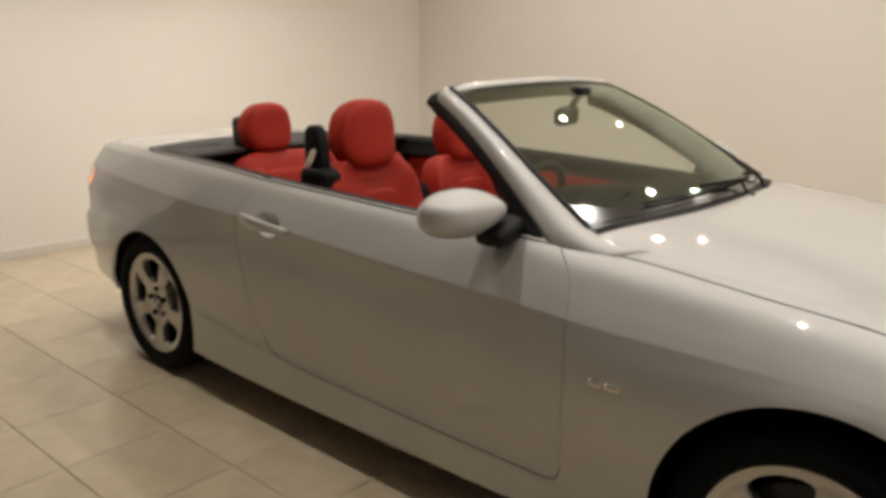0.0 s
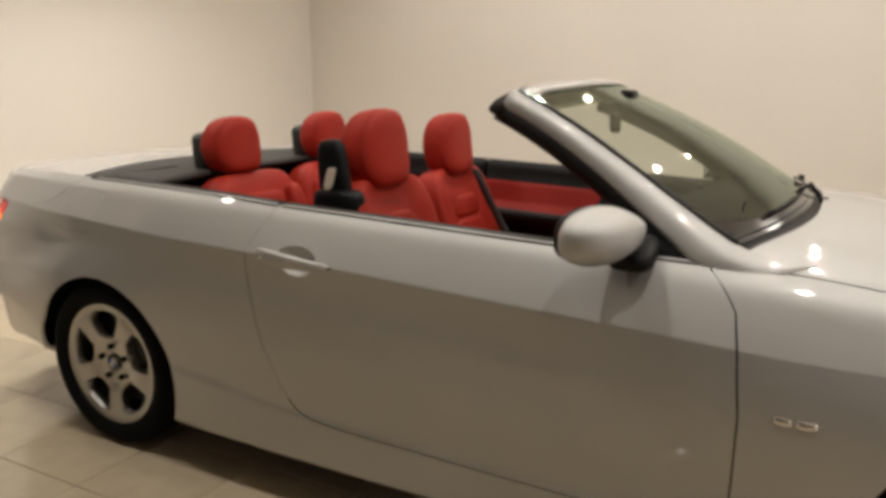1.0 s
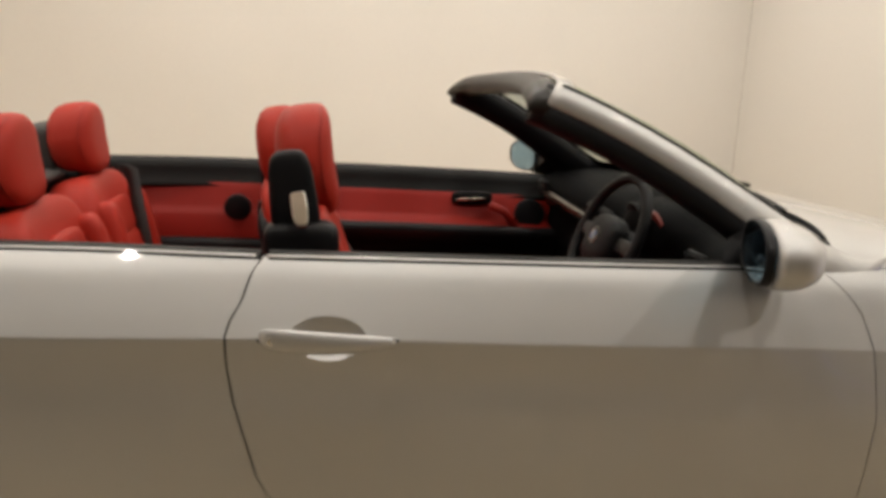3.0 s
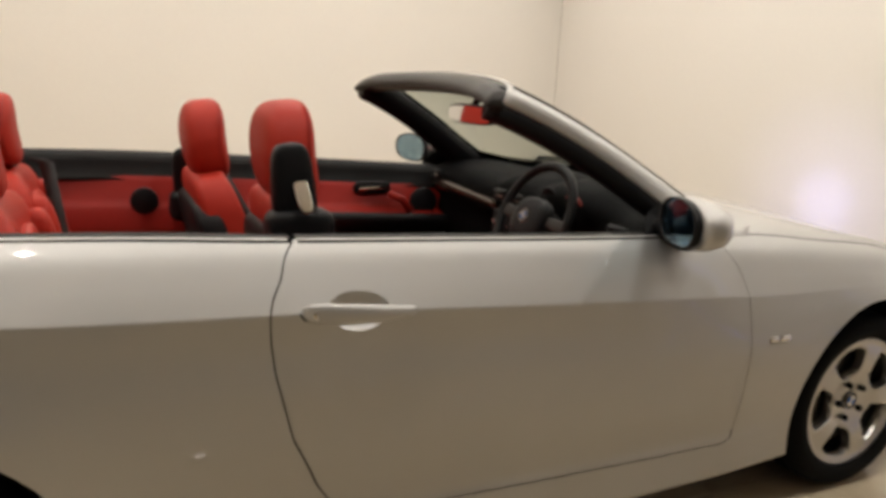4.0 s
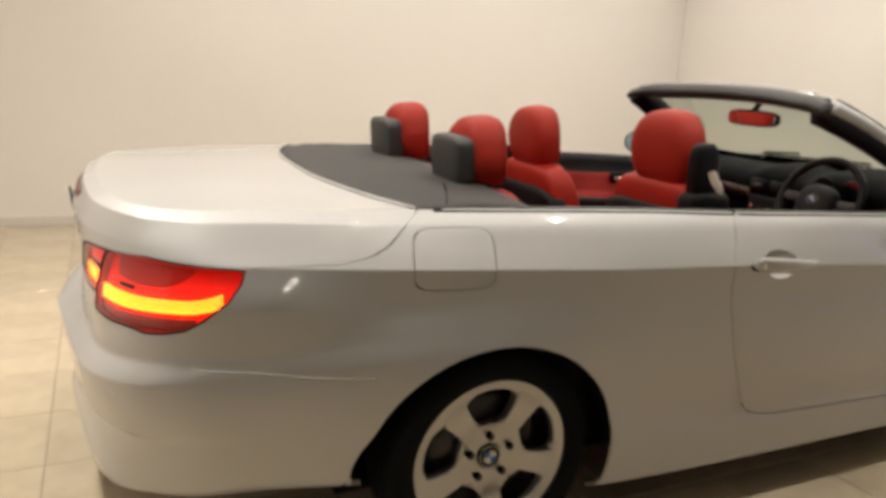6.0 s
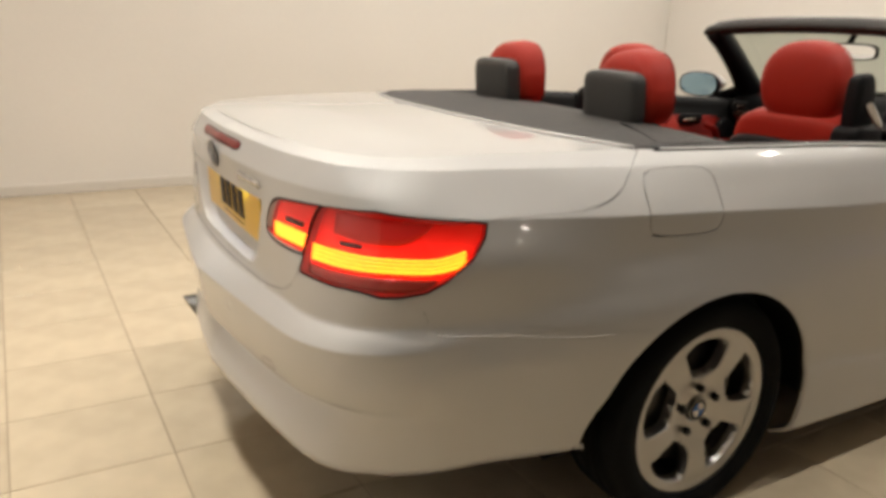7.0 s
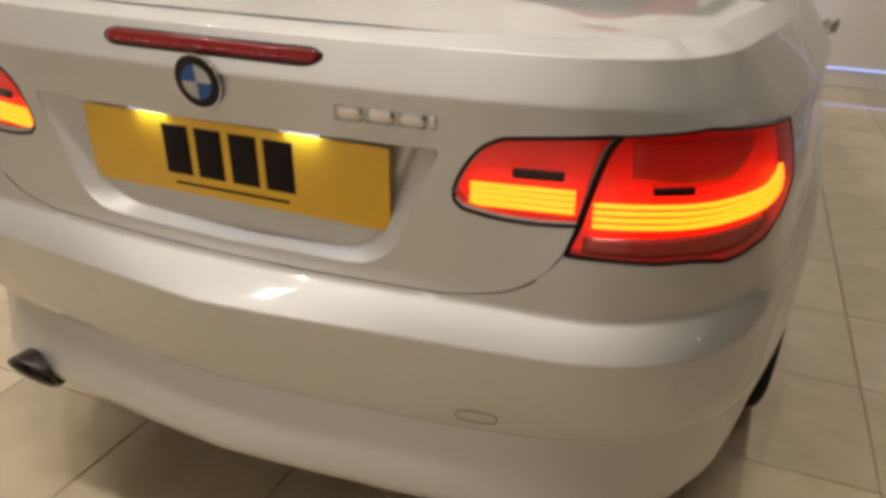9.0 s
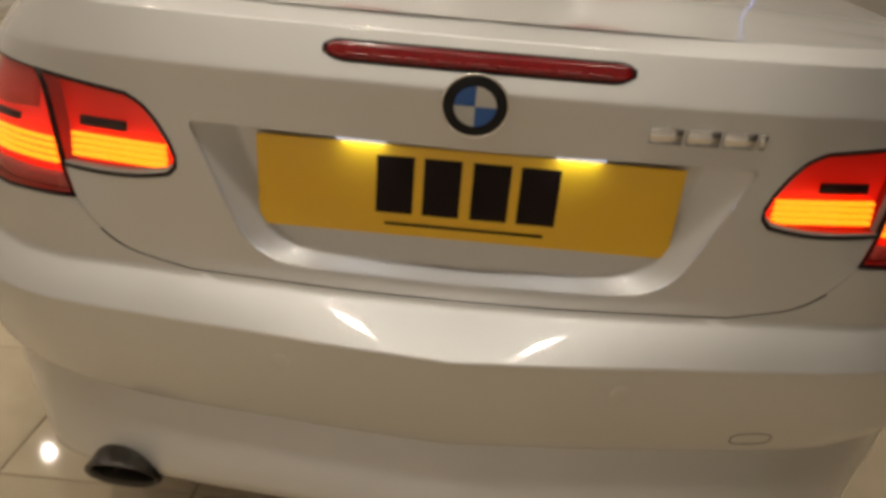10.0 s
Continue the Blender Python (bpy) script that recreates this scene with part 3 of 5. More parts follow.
lamps = []
for side in (False, True):
    flip = (lambda r: mirrored(r)) if side else (lambda r: r)
    outer = array_part("tail_lamp", skin_arrays(cells["lamp_out"], flip=side, sink=0.022, rim=0.0), LAMP_RED, car, "red tail lamp, amber bars glowing")
    inner = array_part("lid_lamp", skin_arrays(cells["lamp_in"], flip=side, sink=0.022, rim=0.0), LAMP_RED, trunk_lid, "red lid lamp, amber bars glowing")
    array_part("lens", skin_arrays(cells["lamp_out"], flip=side, sink=0.001, rim=0.0), LENS, outer, "clear glossy lens").visible_shadow = False
    array_part("lens", skin_arrays(cells["lamp_in"], flip=side, sink=0.001, rim=0.0), LENS, inner, "clear glossy lens").visible_shadow = False
    for who, name, mat in ((outer, "lamp_rim", LAMP_DEEP), (inner, "lamp_rim", LAMP_DEEP)):
        faces = cells["lamp_out"] if who is outer else cells["lamp_in"]
        p, n, l = skin_arrays(faces, flip=side, sink=0.001, rim=0.022)
        uvn = len({k for f in faces for k in f})
        array_part(name, (p, n, [f for f in l if min(f) >= uvn]), mat, who, "dark red edge of the lamp")
    lamps.append((outer, inner))
    # dark upper chamber, smoky lower band, black slots, glowing bars
    part("upper_chamber", slab(flip(patch(0.615, 0.915, level(lambda u: 0.828 - 0.006 * s3((u - 0.61) / 0.1) + 0.040 * max(0, (u - 0.80) / 0.115) ** 2), level(lambda u: 0.874 - 0.004 * max(0, (u - 0.80) / 0.115) ** 2), 18, 4, -0.019)), 0.003), LAMP_DEEP, outer, "dark red chamber")
    part("lower_band", slab(flip(patch(0.545, 0.925, level(lambda u: 0.729 - 0.008 * s3((u - 0.55) / 0.1) + 0.016 * max(0, (u - 0.82) / 0.1) ** 2), level(0.752), 18, 3, -0.012)), 0.004), LAMP_SMOKE, outer, "smoky pink reflector band")
    part("slot", slab(flip(patch(0.645, 0.715, level(0.808), level(0.818), 4, 1, -0.009)), 0.006), LAMP_EDGE, outer, "black slot")
    part("slot", slab(flip(patch(0.442, 0.512, level(0.820), level(0.832), 4, 1, -0.009)), 0.006), LAMP_EDGE, inner, "black slot")
    for k in range(4):
        part("light_bar", slab(flip(patch(0.558, 0.998, level(lambda u: 0.764 + 0.0088 * k + 0.018 * max(0, (u - 0.88) / 0.12) ** 2), level(lambda u: 0.7696 + 0.0088 * k + 0.018 * max(0, (u - 0.88) / 0.12) ** 2), 30, 1, -0.010)), 0.006), LAMP_BAR, outer, "glowing amber bar")
        part("light_bar", slab(flip(patch(0.385, 0.530, level(0.779 + 0.0082 * k), level(0.7845 + 0.0082 * k), 12, 1, -0.010)), 0.006), LAMP_BAR, inner, "glowing amber bar")


def gasket(poly, r, out, flip):
    pts = []
    ring = [np.array(p) for p in poly]
    for k in range(len(ring)):
        a, b = ring[k], ring[(k + 1) % len(ring)]
        for t in np.linspace(0, 1, 7)[:-1]:
            u, v = a + (b - a) * t
            p = skin([u], [v / KV])[0] + skin_normal(np.array([u]), np.array([v / KV]))[0] * out
            pts.append(tuple(p * (1, -1, 1)) if flip else tuple(p))
    return rod(pts + pts[:1], r, 6)


def rod(points, r, seg=10):
    """A round rod through the points."""
    rows = []
    for k, p in enumerate(points):
        q = Vector(points[min(k + 1, len(points) - 1)]) - Vector(points[max(k - 1, 0)])
        m = q.to_track_quat("Z", "Y").to_matrix()
        rows.append([Vector(p) + m @ Vector((r * math.cos(a), r * math.sin(a), 0)) for a in [2 * math.pi * i / seg for i in range(seg)]])
    bm = grid_mesh(rows, False, True)
    bm.verts.ensure_lookup_table()
    bm.faces.new([bm.verts[k] for k in range(seg)])
    bm.faces.new([bm.verts[len(bm.verts) - seg + k] for k in range(seg)])
    bmesh.ops.recalc_face_normals(bm, faces=bm.faces)
    return bm


for side, (outer, inner) in zip((False, True), lamps):
    part("lamp_gasket", gasket(LAMP_OUT, 0.0021, -0.0015, side), LAMP_EDGE, outer, "black gasket round the lamp")
    part("lamp_gasket", gasket(LAMP_IN, 0.0032, -0.0015, side), LAMP_EDGE, inner, "black gasket round the lamp")

# shut line between the bonnet and each wing
for side in (False, True):
    pts = []
    for x in np.linspace(2.16, 3.20, 40):
        u, v = np.array([u_at(x=float(x))]), np.array([10.95 - 0.45 * s3((x - 2.16) / 0.5)])
        p = skin(u, v)[0] - skin_normal(u, v)[0] * 0.0008
        pts.append(tuple(p * (1, -1, 1)) if side else tuple(p))
    part("bonnet_seam", rod(pts, 0.0020, 6), GAP, car)

# black seal under each door
_low = [(u, v - 0.002) for u, v in DOOR[9:18]]
for side, door in zip((False, True), doors):
    pts = []
    for (ua, va), (ub, vb) in zip(_low, _low[1:]):
        for t in np.linspace(0, 1, 9)[:-1]:
            u, v = np.array([ua + (ub - ua) * t]), np.array([(va + (vb - va) * t) / KV])
            p = skin(u, v)[0] - skin_normal(u, v)[0] * 0.0004
            pts.append(tuple(p * (1, -1, 1)) if side else tuple(p))
    part("door_seal", rod(pts, 0.0013, 6), GAP, door, "black rubber door seal")

# thin dark rod for the shade in the shut line under the trunk lid
_low = LOW_MID + _lid[:3]
for side in (False, True):
    pts = []
    for (ua, va), (ub, vb) in zip(_low[1:], _low[2:]):
        for t in np.linspace(0, 1, 9):
            u, v = np.array([ua + (ub - ua) * t]), np.array([(va + (vb - va) * t - 0.0016) / KV])
            p = skin(u, v)[0] - skin_normal(u, v)[0] * 0.0006
            if not pts or t > 0:
                pts.append(tuple(p * (1, -1, 1)) if side else tuple(p))
    part("lid_seal", rod(pts, 0.0009, 6), GAP, car, "thin dark line for the shade under the trunk lid")

# ---------------------------------------------------------------- lid details
CHROME = material("chrome", (0.80, 0.79, 0.77), rough=0.08, metal=1.0, vary=0.02)
BADGE = material("satin_chrome_badge", (0.66, 0.65, 0.64), rough=0.18, metal=0.95)
YELLOW = material("yellow_plate", (0.78, 0.46, 0.012), rough=0.35, coat=0.3, scale=300, vary=0.04)
WHITE = material("white_enamel", (0.75, 0.75, 0.73), rough=0.2, coat=0.8)
BLUE = material("blue_enamel", (0.03, 0.16, 0.55), rough=0.2, coat=0.8)
BRAKE_RED = material("third_brake_lens", (0.16, 0.004, 0.006), rough=0.22, coat=0.3, spec=0.3, scale=150, vary=0.35)
PLATE_LAMP = glow("plate_lamp_glow", (0.62, 0.70, 1.0), 1.5)

# the recess of the number plate: a tray from the skin's opening to a flat back
rim_uv = [(u, v / KV) for u, v in RECESS[1:-1]]
rim_r = [tuple(skin([u], [v])[0]) for u, v in rim_uv]
loop = rim_r + [(x, -y, z) for x, y, z in rim_r[-2:0:-1]]
rows = [[(x + f * (-0.958 - x) , y * (1 - 0.14 * g), z + (0.765 - z) * g * (0.10 if z < 0.765 else 0.02)) for x, y, z in loop] for f, g in ((0, 0), (0.04, 0.0), (0.15, 0.10), (0.5, 0.5), (0.85, 0.9), (0.96, 1.0), (1.0, 1.12))]
bm = grid_mesh(rows, False, True)
bm.verts.ensure_lookup_table()
bm.faces.new([bm.verts[len(bm.verts) - len(loop) + k] for k in range(len(loop))])
bmesh.ops.recalc_face_normals(bm, faces=bm.faces)
if sum(f.normal.x * f.calc_area() for f in bm.faces) > 0:
    bmesh.ops.reverse_faces(bm, faces=bm.faces)
part("plate_recess", bm, SILVER, trunk_lid)

plate_m = Matrix.Translation((-0.968, 0, 0.782)) @ pose(0, 0, 0, 0, -3, 0)
bm = bmesh.new()
box(bm, 0, 0, -0.006, 0.004, 0.52, 0.121, bevel=0.0015)
bmesh.ops.transform(bm, matrix=plate_m, verts=bm.verts)
plate = part("rear_plate", bm, YELLOW, car, "yellow rear plate with black bars")
bm = bmesh.new()
box(bm, -0.0025, 0, -0.050, 0.001, 0.20, 0.0035)
bmesh.ops.transform(bm, matrix=plate_m, verts=bm.verts)
part("small_print_bar", bm, LAMP_EDGE, plate)
for y0, y1 in ((0.112, 0.066), (0.054, 0.008), (-0.006, -0.052), (-0.064, -0.112)):
    bm = bmesh.new()
    box(bm, -0.0028, (y0 + y1) / 2, 0.003, 0.0015, abs(y1 - y0), 0.076, bevel=0.0005)
    bmesh.ops.transform(bm, matrix=plate_m, verts=bm.verts)
    part("bar", bm, LAMP_EDGE, plate, "plain black bar")
for y in (0.13, -0.13):
    bm = bmesh.new()
    box(bm, -0.974, y, 0.845, 0.020, 0.062, 0.008, bevel=0.002)
    part("plate_lamp", bm, PLATE_LAMP, trunk_lid, "small white plate lamp, lit")
    data = bpy.data.lights.new("plate_lamp_light", "AREA")
    data.shape, data.size, data.size_y, data.energy, data.color = "RECTANGLE", 0.012, 0.05, 0.042, (0.62, 0.72, 1.0)
    new("plate_lamp_light", data).matrix_basis = pose(-0.980, y, 0.8405, 0, 8, 0)

# third brake lamp along the lid's lip
def brake_lo(u):
    return 9.34 + 0.14 * max(0, (abs(u) - 0.150) / 0.026) ** 2


def brake_hi(u):
    return 9.76 - 0.10 * max(0, (abs(u) - 0.158) / 0.018) ** 2


brake = part("brake_lamp", slab(patch(-0.178, 0.178, brake_lo, brake_hi, 44, 4, 0.0012), 0.012), LAMP_EDGE, trunk_lid, "long dark red brake lamp in a black rim")
part("brake_lens", slab(patch(-0.172, 0.172, lambda u: brake_lo(u) + 0.05, lambda u: brake_hi(u) - 0.06, 44, 4, 0.0030), 0.004), BRAKE_RED, brake, "dark red ribbed lens")
for k in range(9):
    u0 = -0.150 + 0.034 * k
    part("lens_rib", slab(patch(u0, u0 + 0.026, lambda u: brake_lo(u) + 0.10, lambda u: brake_lo(u) + 0.15, 4, 1, 0.0045), 0.002), BRAKE_RED, brake)


def disc(bm, r, depth, m, seg=40, bevel=0.0):
    made = bmesh.ops.create_cone(bm, cap_ends=True, segments=seg, radius1=r, radius2=r, depth=depth, matrix=m)
    if bevel:
        es = [e for e in {e for v in made["verts"] for e in v.link_edges} if len(e.link_faces) == 2 and e.calc_face_angle(0) > 1]
        bmesh.ops.bevel(bm, geom=es, offset=bevel, segments=2, affect="EDGES", profile=0.5)
    return made


def roundel(parent, m, r):
    """A round badge of black ring and blue and white quarters; its face looks along m's z."""
    bm = bmesh.new()
    disc(bm, r, 0.006, m, bevel=0.002)
    ring = part("roundel", bm, material("badge_black", (0.006, 0.006, 0.008), rough=0.3, spec=0.2), parent, "round black badge with chrome edge")
    n = 40
    rows = [[m @ Vector((math.cos(a) * (r + 0.0012 * math.cos(b)), math.sin(a) * (r + 0.0012 * math.cos(b)), 0.0025 + 0.0012 * math.sin(b))) for b in [2 * math.pi * j / 6 for j in range(6)]] for a in [2 * math.pi * i / n for i in range(n)]]
    part("chrome_edge", grid_mesh(rows, True, True), CHROME, ring)
    for q in range(4):
        bm = bmesh.new()
        vs = [bm.verts.new(m @ Vector((0, 0, 0.0045)))]
        for j in range(9):
            a = math.pi / 2 * (q + j / 8)
            vs.append(bm.verts.new(m @ Vector((math.cos(a) * r * 0.64, math.sin(a) * r * 0.64, 0.0045))))
        f = bm.faces.new(vs)
        bmesh.ops.solidify(bm, geom=[f], thickness=0.001)
        part("quarter", bm, BLUE if q % 2 else WHITE, ring, "blue quarter" if q % 2 else "white quarter", smooth=False)
    return ring


_n = skin_normal(np.array([0.0]), np.array([8.72]))[0]
_q = Vector(_n).to_track_quat("Z", "Y").to_matrix().to_4x4()
roundel(trunk_lid, Matrix.Translation(tuple(skin([0.0], [8.72])[0] + _n * 0.002)) @ _q, 0.037)
for u0, u1 in ((0.202, 0.240), (0.245, 0.283), (0.288, 0.326), (0.331, 0.339)):
    part("badge_bar", slab(patch(u0, u1, 8.16, 8.50, 3, 2, 0.0035), 0.003), BADGE, trunk_lid, "dull chrome badge bar")

bumper_ob = bpy.data.objects["rear_bumper"]
# rounded upper lip of the bumper's sides
for side in (False, True):
    pts = []
    for k in range(25):
        u = 0.90 + 0.46 * k / 24
        v = 4.66 + 1.12 * (1 - k / 24) ** 2.0
        q = skin([u], [v])[0] - skin_normal(np.array([u]), np.array([v]))[0] * 0.0012
        pts.append(tuple(q * (1, -1, 1)) if side else tuple(q))
    part("bumper_lip", rod(pts, 0.0022, 8), SILVER, bumper_ob)
# the towing eye's cover, an oval outline in the bumper
_ut = u_at(y=-0.417)
pts = []
for k in range(33):
    a = 2 * math.pi * k / 32
    u, v = np.array([_ut + 0.030 * math.copysign(abs(math.cos(a)) ** 0.7, math.cos(a))]), np.array([3.48 + 0.15 * math.copysign(abs(math.sin(a)) ** 0.7, math.sin(a))])
    pts.append(tuple(skin(u, v)[0] - skin_normal(u, v)[0] * 0.0002))
part("towing_cover", rod(pts, 0.0008, 6), GAP, bumper_ob, "thin outline of the towing eye cover")
# parking sensors
for u in (0.218, 0.690):
    for sgn in (1, -1):
        p, n = skin([u], [4.5])[0], skin_normal(np.array([u]), np.array([4.5]))[0]
        p, n = p * (1, sgn, 1), n * (1, sgn, 1)
        bm = bmesh.new()
        disc(bm, 0.0125, 0.004, Matrix.Translation(tuple(p - n * 0.0013)) @ Vector(n).to_track_quat("Z", "Y").to_matrix().to_4x4(), 24, 0.001)
        part("parking_sensor", bm, SILVER, bumper_ob)

# chrome vent badge on each wing
for sgn in (1, -1):
    for u0, u1 in ((3.950, 3.985), (3.995, 4.035)):
        rows = patch(u0, u1, lambda u: 6.42 + 2 * abs((u - (u0 + u1) / 2)) ** 1, lambda u: 6.66, 4, 2, 0.004)
        part("wing_badge", slab(rows if sgn > 0 else mirrored(rows), 0.003), CHROME, car, "small chrome wing badge")

# exhaust and underbody
rows = []
for x, s in ((-0.80, 0.92), (-0.93, 1.0), (-1.006, 1.03), (-1.010, 0.98), (-1.002, 0.86), (-0.80, 0.78)):
    rows.append([(x + 0.006 - 0.022 * math.cos(a) * (1 if x < -0.9 else 0), 0.470 + 0.054 * s * math.sin(a), 0.300 + 0.041 * s * math.cos(a)) for a in [2 * math.pi * k / 32 for k in range(32)]])
part("exhaust_tip", grid_mesh(rows, False, True), material("dark_steel", (0.07, 0.066, 0.062), rough=0.30, metal=1.0, vary=0.15), car, "oval polished steel exhaust tip")
bm = bmesh.new()
box(bm, -0.74, 0.30, 0.34, 0.24, 0.75, 0.15, bevel=0.05, segments=4)
part("silencer", bm, material("silencer_steel", (0.05, 0.05, 0.05), rough=0.5, metal=0.6, vary=0.2), car)
bm = bmesh.new()
box(bm, 1.30, 0, 0.235, 3.4, 1.40, 0.05)
box(bm, -0.60, 0, 0.40, 0.42, 1.30, 0.03)
box(bm, -0.42, 0, 0.33, 0.03, 1.10, 0.16)
part("underbody", bm, GAP, car, smooth=False)
bm = bmesh.new()
box(bm, -0.85, 0, 0.345, 0.08, 0.96, 0.10, bevel=0.03)
part("rear_valance", bm, BLACK, car)

# wheel arch liners
for shape in (REAR_ARCH, FRONT_ARCH):
    wx = shape[0]
    lip = []
    for x, z in arch_curve(*shape, 30):
        u, v = nearest((x, -0.86, z))
        if z > 0.29:
            lip.append((x, z, abs(skin([u], [v])[0][1])))
    for sgn in (-1, 1):
        rows = []
        for x, z, y in lip:
            wide = [(wx + (x - wx) * f, sgn * yy, 0.305 + (z - 0.305) * f) for yy, f in ((y - 0.004, 1.003), (y - 0.016, 1.01), (0.60, 1.01), (0.56, 0.80), (0.56, 0.05))]
            rows.append(wide)
        part("arch_liner", grid_mesh(rows), GAP, car)


# ---------------------------------------------------------------- wheels
def lathe(profile, seg, m=None):
    """A ring from a profile of (radius, offset), turned about the z axis of m."""
    m = m or Matrix()
    return grid_mesh([[m @ Vector((r * math.cos(a), r * math.sin(a), o)) for r, o in profile] for a in [2 * math.pi * i / seg for i in range(seg)]], True, False)


def spoke_half(r):
    return 0.0275 + 0.014 * ((r - 0.110) / 0.075) ** 2 * (1.0 if r > 0.110 else 0.6)


def window_outline(mid):
    """One opening between two spokes, round its middle angle."""
    edge = []
    radii = np.linspace(0.094, 0.183, 10)
    for r in radii:
        half = math.radians(36) - math.asin(spoke_half(r) / r)
        cut = 1.0 - 0.22 * max(0, (r - 0.170) / 0.013) ** 2 - 0.30 * max(0, (0.104 - r) / 0.010) ** 2
        edge.append((r, half * cut))
    poly = [(r * math.cos(mid + h), r * math.sin(mid + h)) for r, h in edge]
    r_out = [(0.1865, 0.5), (0.1875, 0.0), (0.1865, -0.5)]
    poly += [(r * math.cos(mid + k * edge[-1][1] * 1.2), r * math.sin(mid + k * edge[-1][1] * 1.2)) for r, k in r_out]
    poly += [(r * math.cos(mid - h), r * math.sin(mid - h)) for r, h in edge[::-1]]
    poly.append((0.0915 * math.cos(mid), 0.0915 * math.sin(mid)))
    return poly


def rim_depth(r):
    return float(np.interp(r, [0.0, 0.034, 0.040, 0.075, 0.115, 0.165, 0.192, 0.200, 0.206, 0.213], [-0.012, -0.012, -0.016, -0.012, 0.002, 0.004, 0.000, 0.000, 0.004, 0.005]))


def rim_face():
    radii = [0.030, 0.040, 0.055, 0.075, 0.094, 0.110, 0.130, 0.150, 0.168, 0.184, 0.192, 0.200, 0.206, 0.213]
    seg = 80
    bm = bmesh.new()
    vs = [[bm.verts.new((r * math.cos(2 * math.pi * i / seg), r * math.sin(2 * math.pi * i / seg), 0)) for r in radii] for i in range(seg)]
    for i in range(seg):
        for j in range(len(radii) - 1):
            bm.faces.new((vs[i][j], vs[i][j + 1], vs[(i + 1) % seg][j + 1], vs[(i + 1) % seg][j]))
    polys = [window_outline(math.radians(72 * k + 36 + 270)) for k in range(5)]
    for p in polys:
        incise(bm, p)
    gone = []
    for f in bm.faces:
        c = f.calc_center_median()
        if any(inside(p, (c.x, c.y)) for p in polys):
            gone.append(f)
    bmesh.ops.delete(bm, geom=gone, context="FACES")
    edge = [e for e in bm.edges if e.is_boundary]
    for v in bm.verts:
        v.co.z = rim_depth(math.hypot(v.co.x, v.co.y))
    for v in {v for e in edge for v in e.verts}:
        if math.hypot(v.co.x, v.co.y) < 0.20:
            v.co.z -= 0.004
    made = bmesh.ops.extrude_edge_only(bm, edges=edge)
    for v in [g for g in made["geom"] if isinstance(g, bmesh.types.BMVert)]:
        v.co.z -= 0.030
    bmesh.ops.recalc_face_normals(bm, faces=bm.faces)
    return bm


BARREL = material("dark_wheel_barrel", (0.035, 0.034, 0.033), rough=0.45, metal=0.6, vary=0.2)
DISC = material("brake_disc_steel", (0.09, 0.086, 0.082), rough=0.4, metal=0.8, vary=0.15, coarse=12)
wheel = part("wheel", lathe([(0.213, 0.004), (0.205, -0.010), (0.190, -0.035), (0.182, -0.09), (0.186, -0.16), (0.205, -0.19)], 64), BARREL, car, "five-spoke silver alloy wheel")
part("tyre", lathe([(0.231, 0.003), (0.235, 0.011), (0.248, 0.017), (0.265, 0.021), (0.283, 0.020), (0.298, 0.013), (0.308, 0.001), (0.3135, -0.012), (0.316, -0.028), (0.316, -0.045), (0.310, -0.047), (0.310, -0.053), (0.316, -0.055), (0.3165, -0.085), (0.310, -0.087), (0.310, -0.094), (0.3165, -0.096), (0.316, -0.128), (0.310, -0.130), (0.310, -0.136), (0.316, -0.138), (0.314, -0.165), (0.302, -0.184), (0.270, -0.196), (0.236, -0.186), (0.224, -0.176)], 96), RUBBER, wheel, "black rubber tyre")
face = part("rim_face", rim_face(), ALLOY, wheel, "silver five-spoke rim face")
for p in face.data.polygons:
    p.use_smooth = True
roundel(wheel, Matrix.Translation((0, 0, -0.012)), 0.031)
part("brake_disc", lathe([(0.06, -0.055), (0.150, -0.055), (0.152, -0.060), (0.150, -0.080), (0.06, -0.080)], 48), DISC, wheel)
bm = bmesh.new()
box(bm, 0.115, 0.06, -0.07, 0.075, 0.13, 0.07, bevel=0.015)
part("brake_caliper", bm, BARREL, wheel)
for k in range(5):
    a = math.radians(72 * k + 270 + 36)
    bm = bmesh.new()
    disc(bm, 0.0095, 0.016, Matrix.Translation((0.058 * math.cos(a), 0.058 * math.sin(a), -0.0085)), 20, 0.002)
    part("bolt_recess", bm, GAP, wheel)
    bm = bmesh.new()
    disc(bm, 0.0075, 0.016, Matrix.Translation((0.058 * math.cos(a), 0.058 * math.sin(a), -0.006)), 6, 0.001)
    part("wheel_bolt", bm, BARREL, wheel)


for ob in [wheel] + [c for c in wheel.children if c.name.split(".")[0] in ("rim_face", "brake_disc", "bolt_recess", "wheel_bolt")]:
    for v in ob.data.vertices:
        v.co.x, v.co.y = v.co.x * 1.09, v.co.y * 1.09


def wheel_pose(x, side, turn):
    """side -1: the right of the car, facing outwards."""
    m = pose(x, side * 0.832, 0.316, 90 if side < 0 else -90, 0, 0)
    return m @ pose(0, 0, 0, 0, 0, turn)


wheel.matrix_basis = wheel_pose(0.0, -1, 4)
for x, sgn, turn in ((2.76, -1, 20), (0.0, 1, 30), (2.76, 1, 10)):
    copy_thing(wheel, wheel_pose(x, sgn, turn))

# ---------------------------------------------------------------- windscreen, pillars, header
GLASS = lens_material("tinted_windscreen_glass", (0.82, 0.88, 0.81), 0.17, (0.72, 0.80, 0.70))
DARK_TRIM = material("dark_brown_grey_trim", (0.026, 0.023, 0.021), rough=0.42, spec=0.3, coat=0.0, scale=300, vary=0.1)


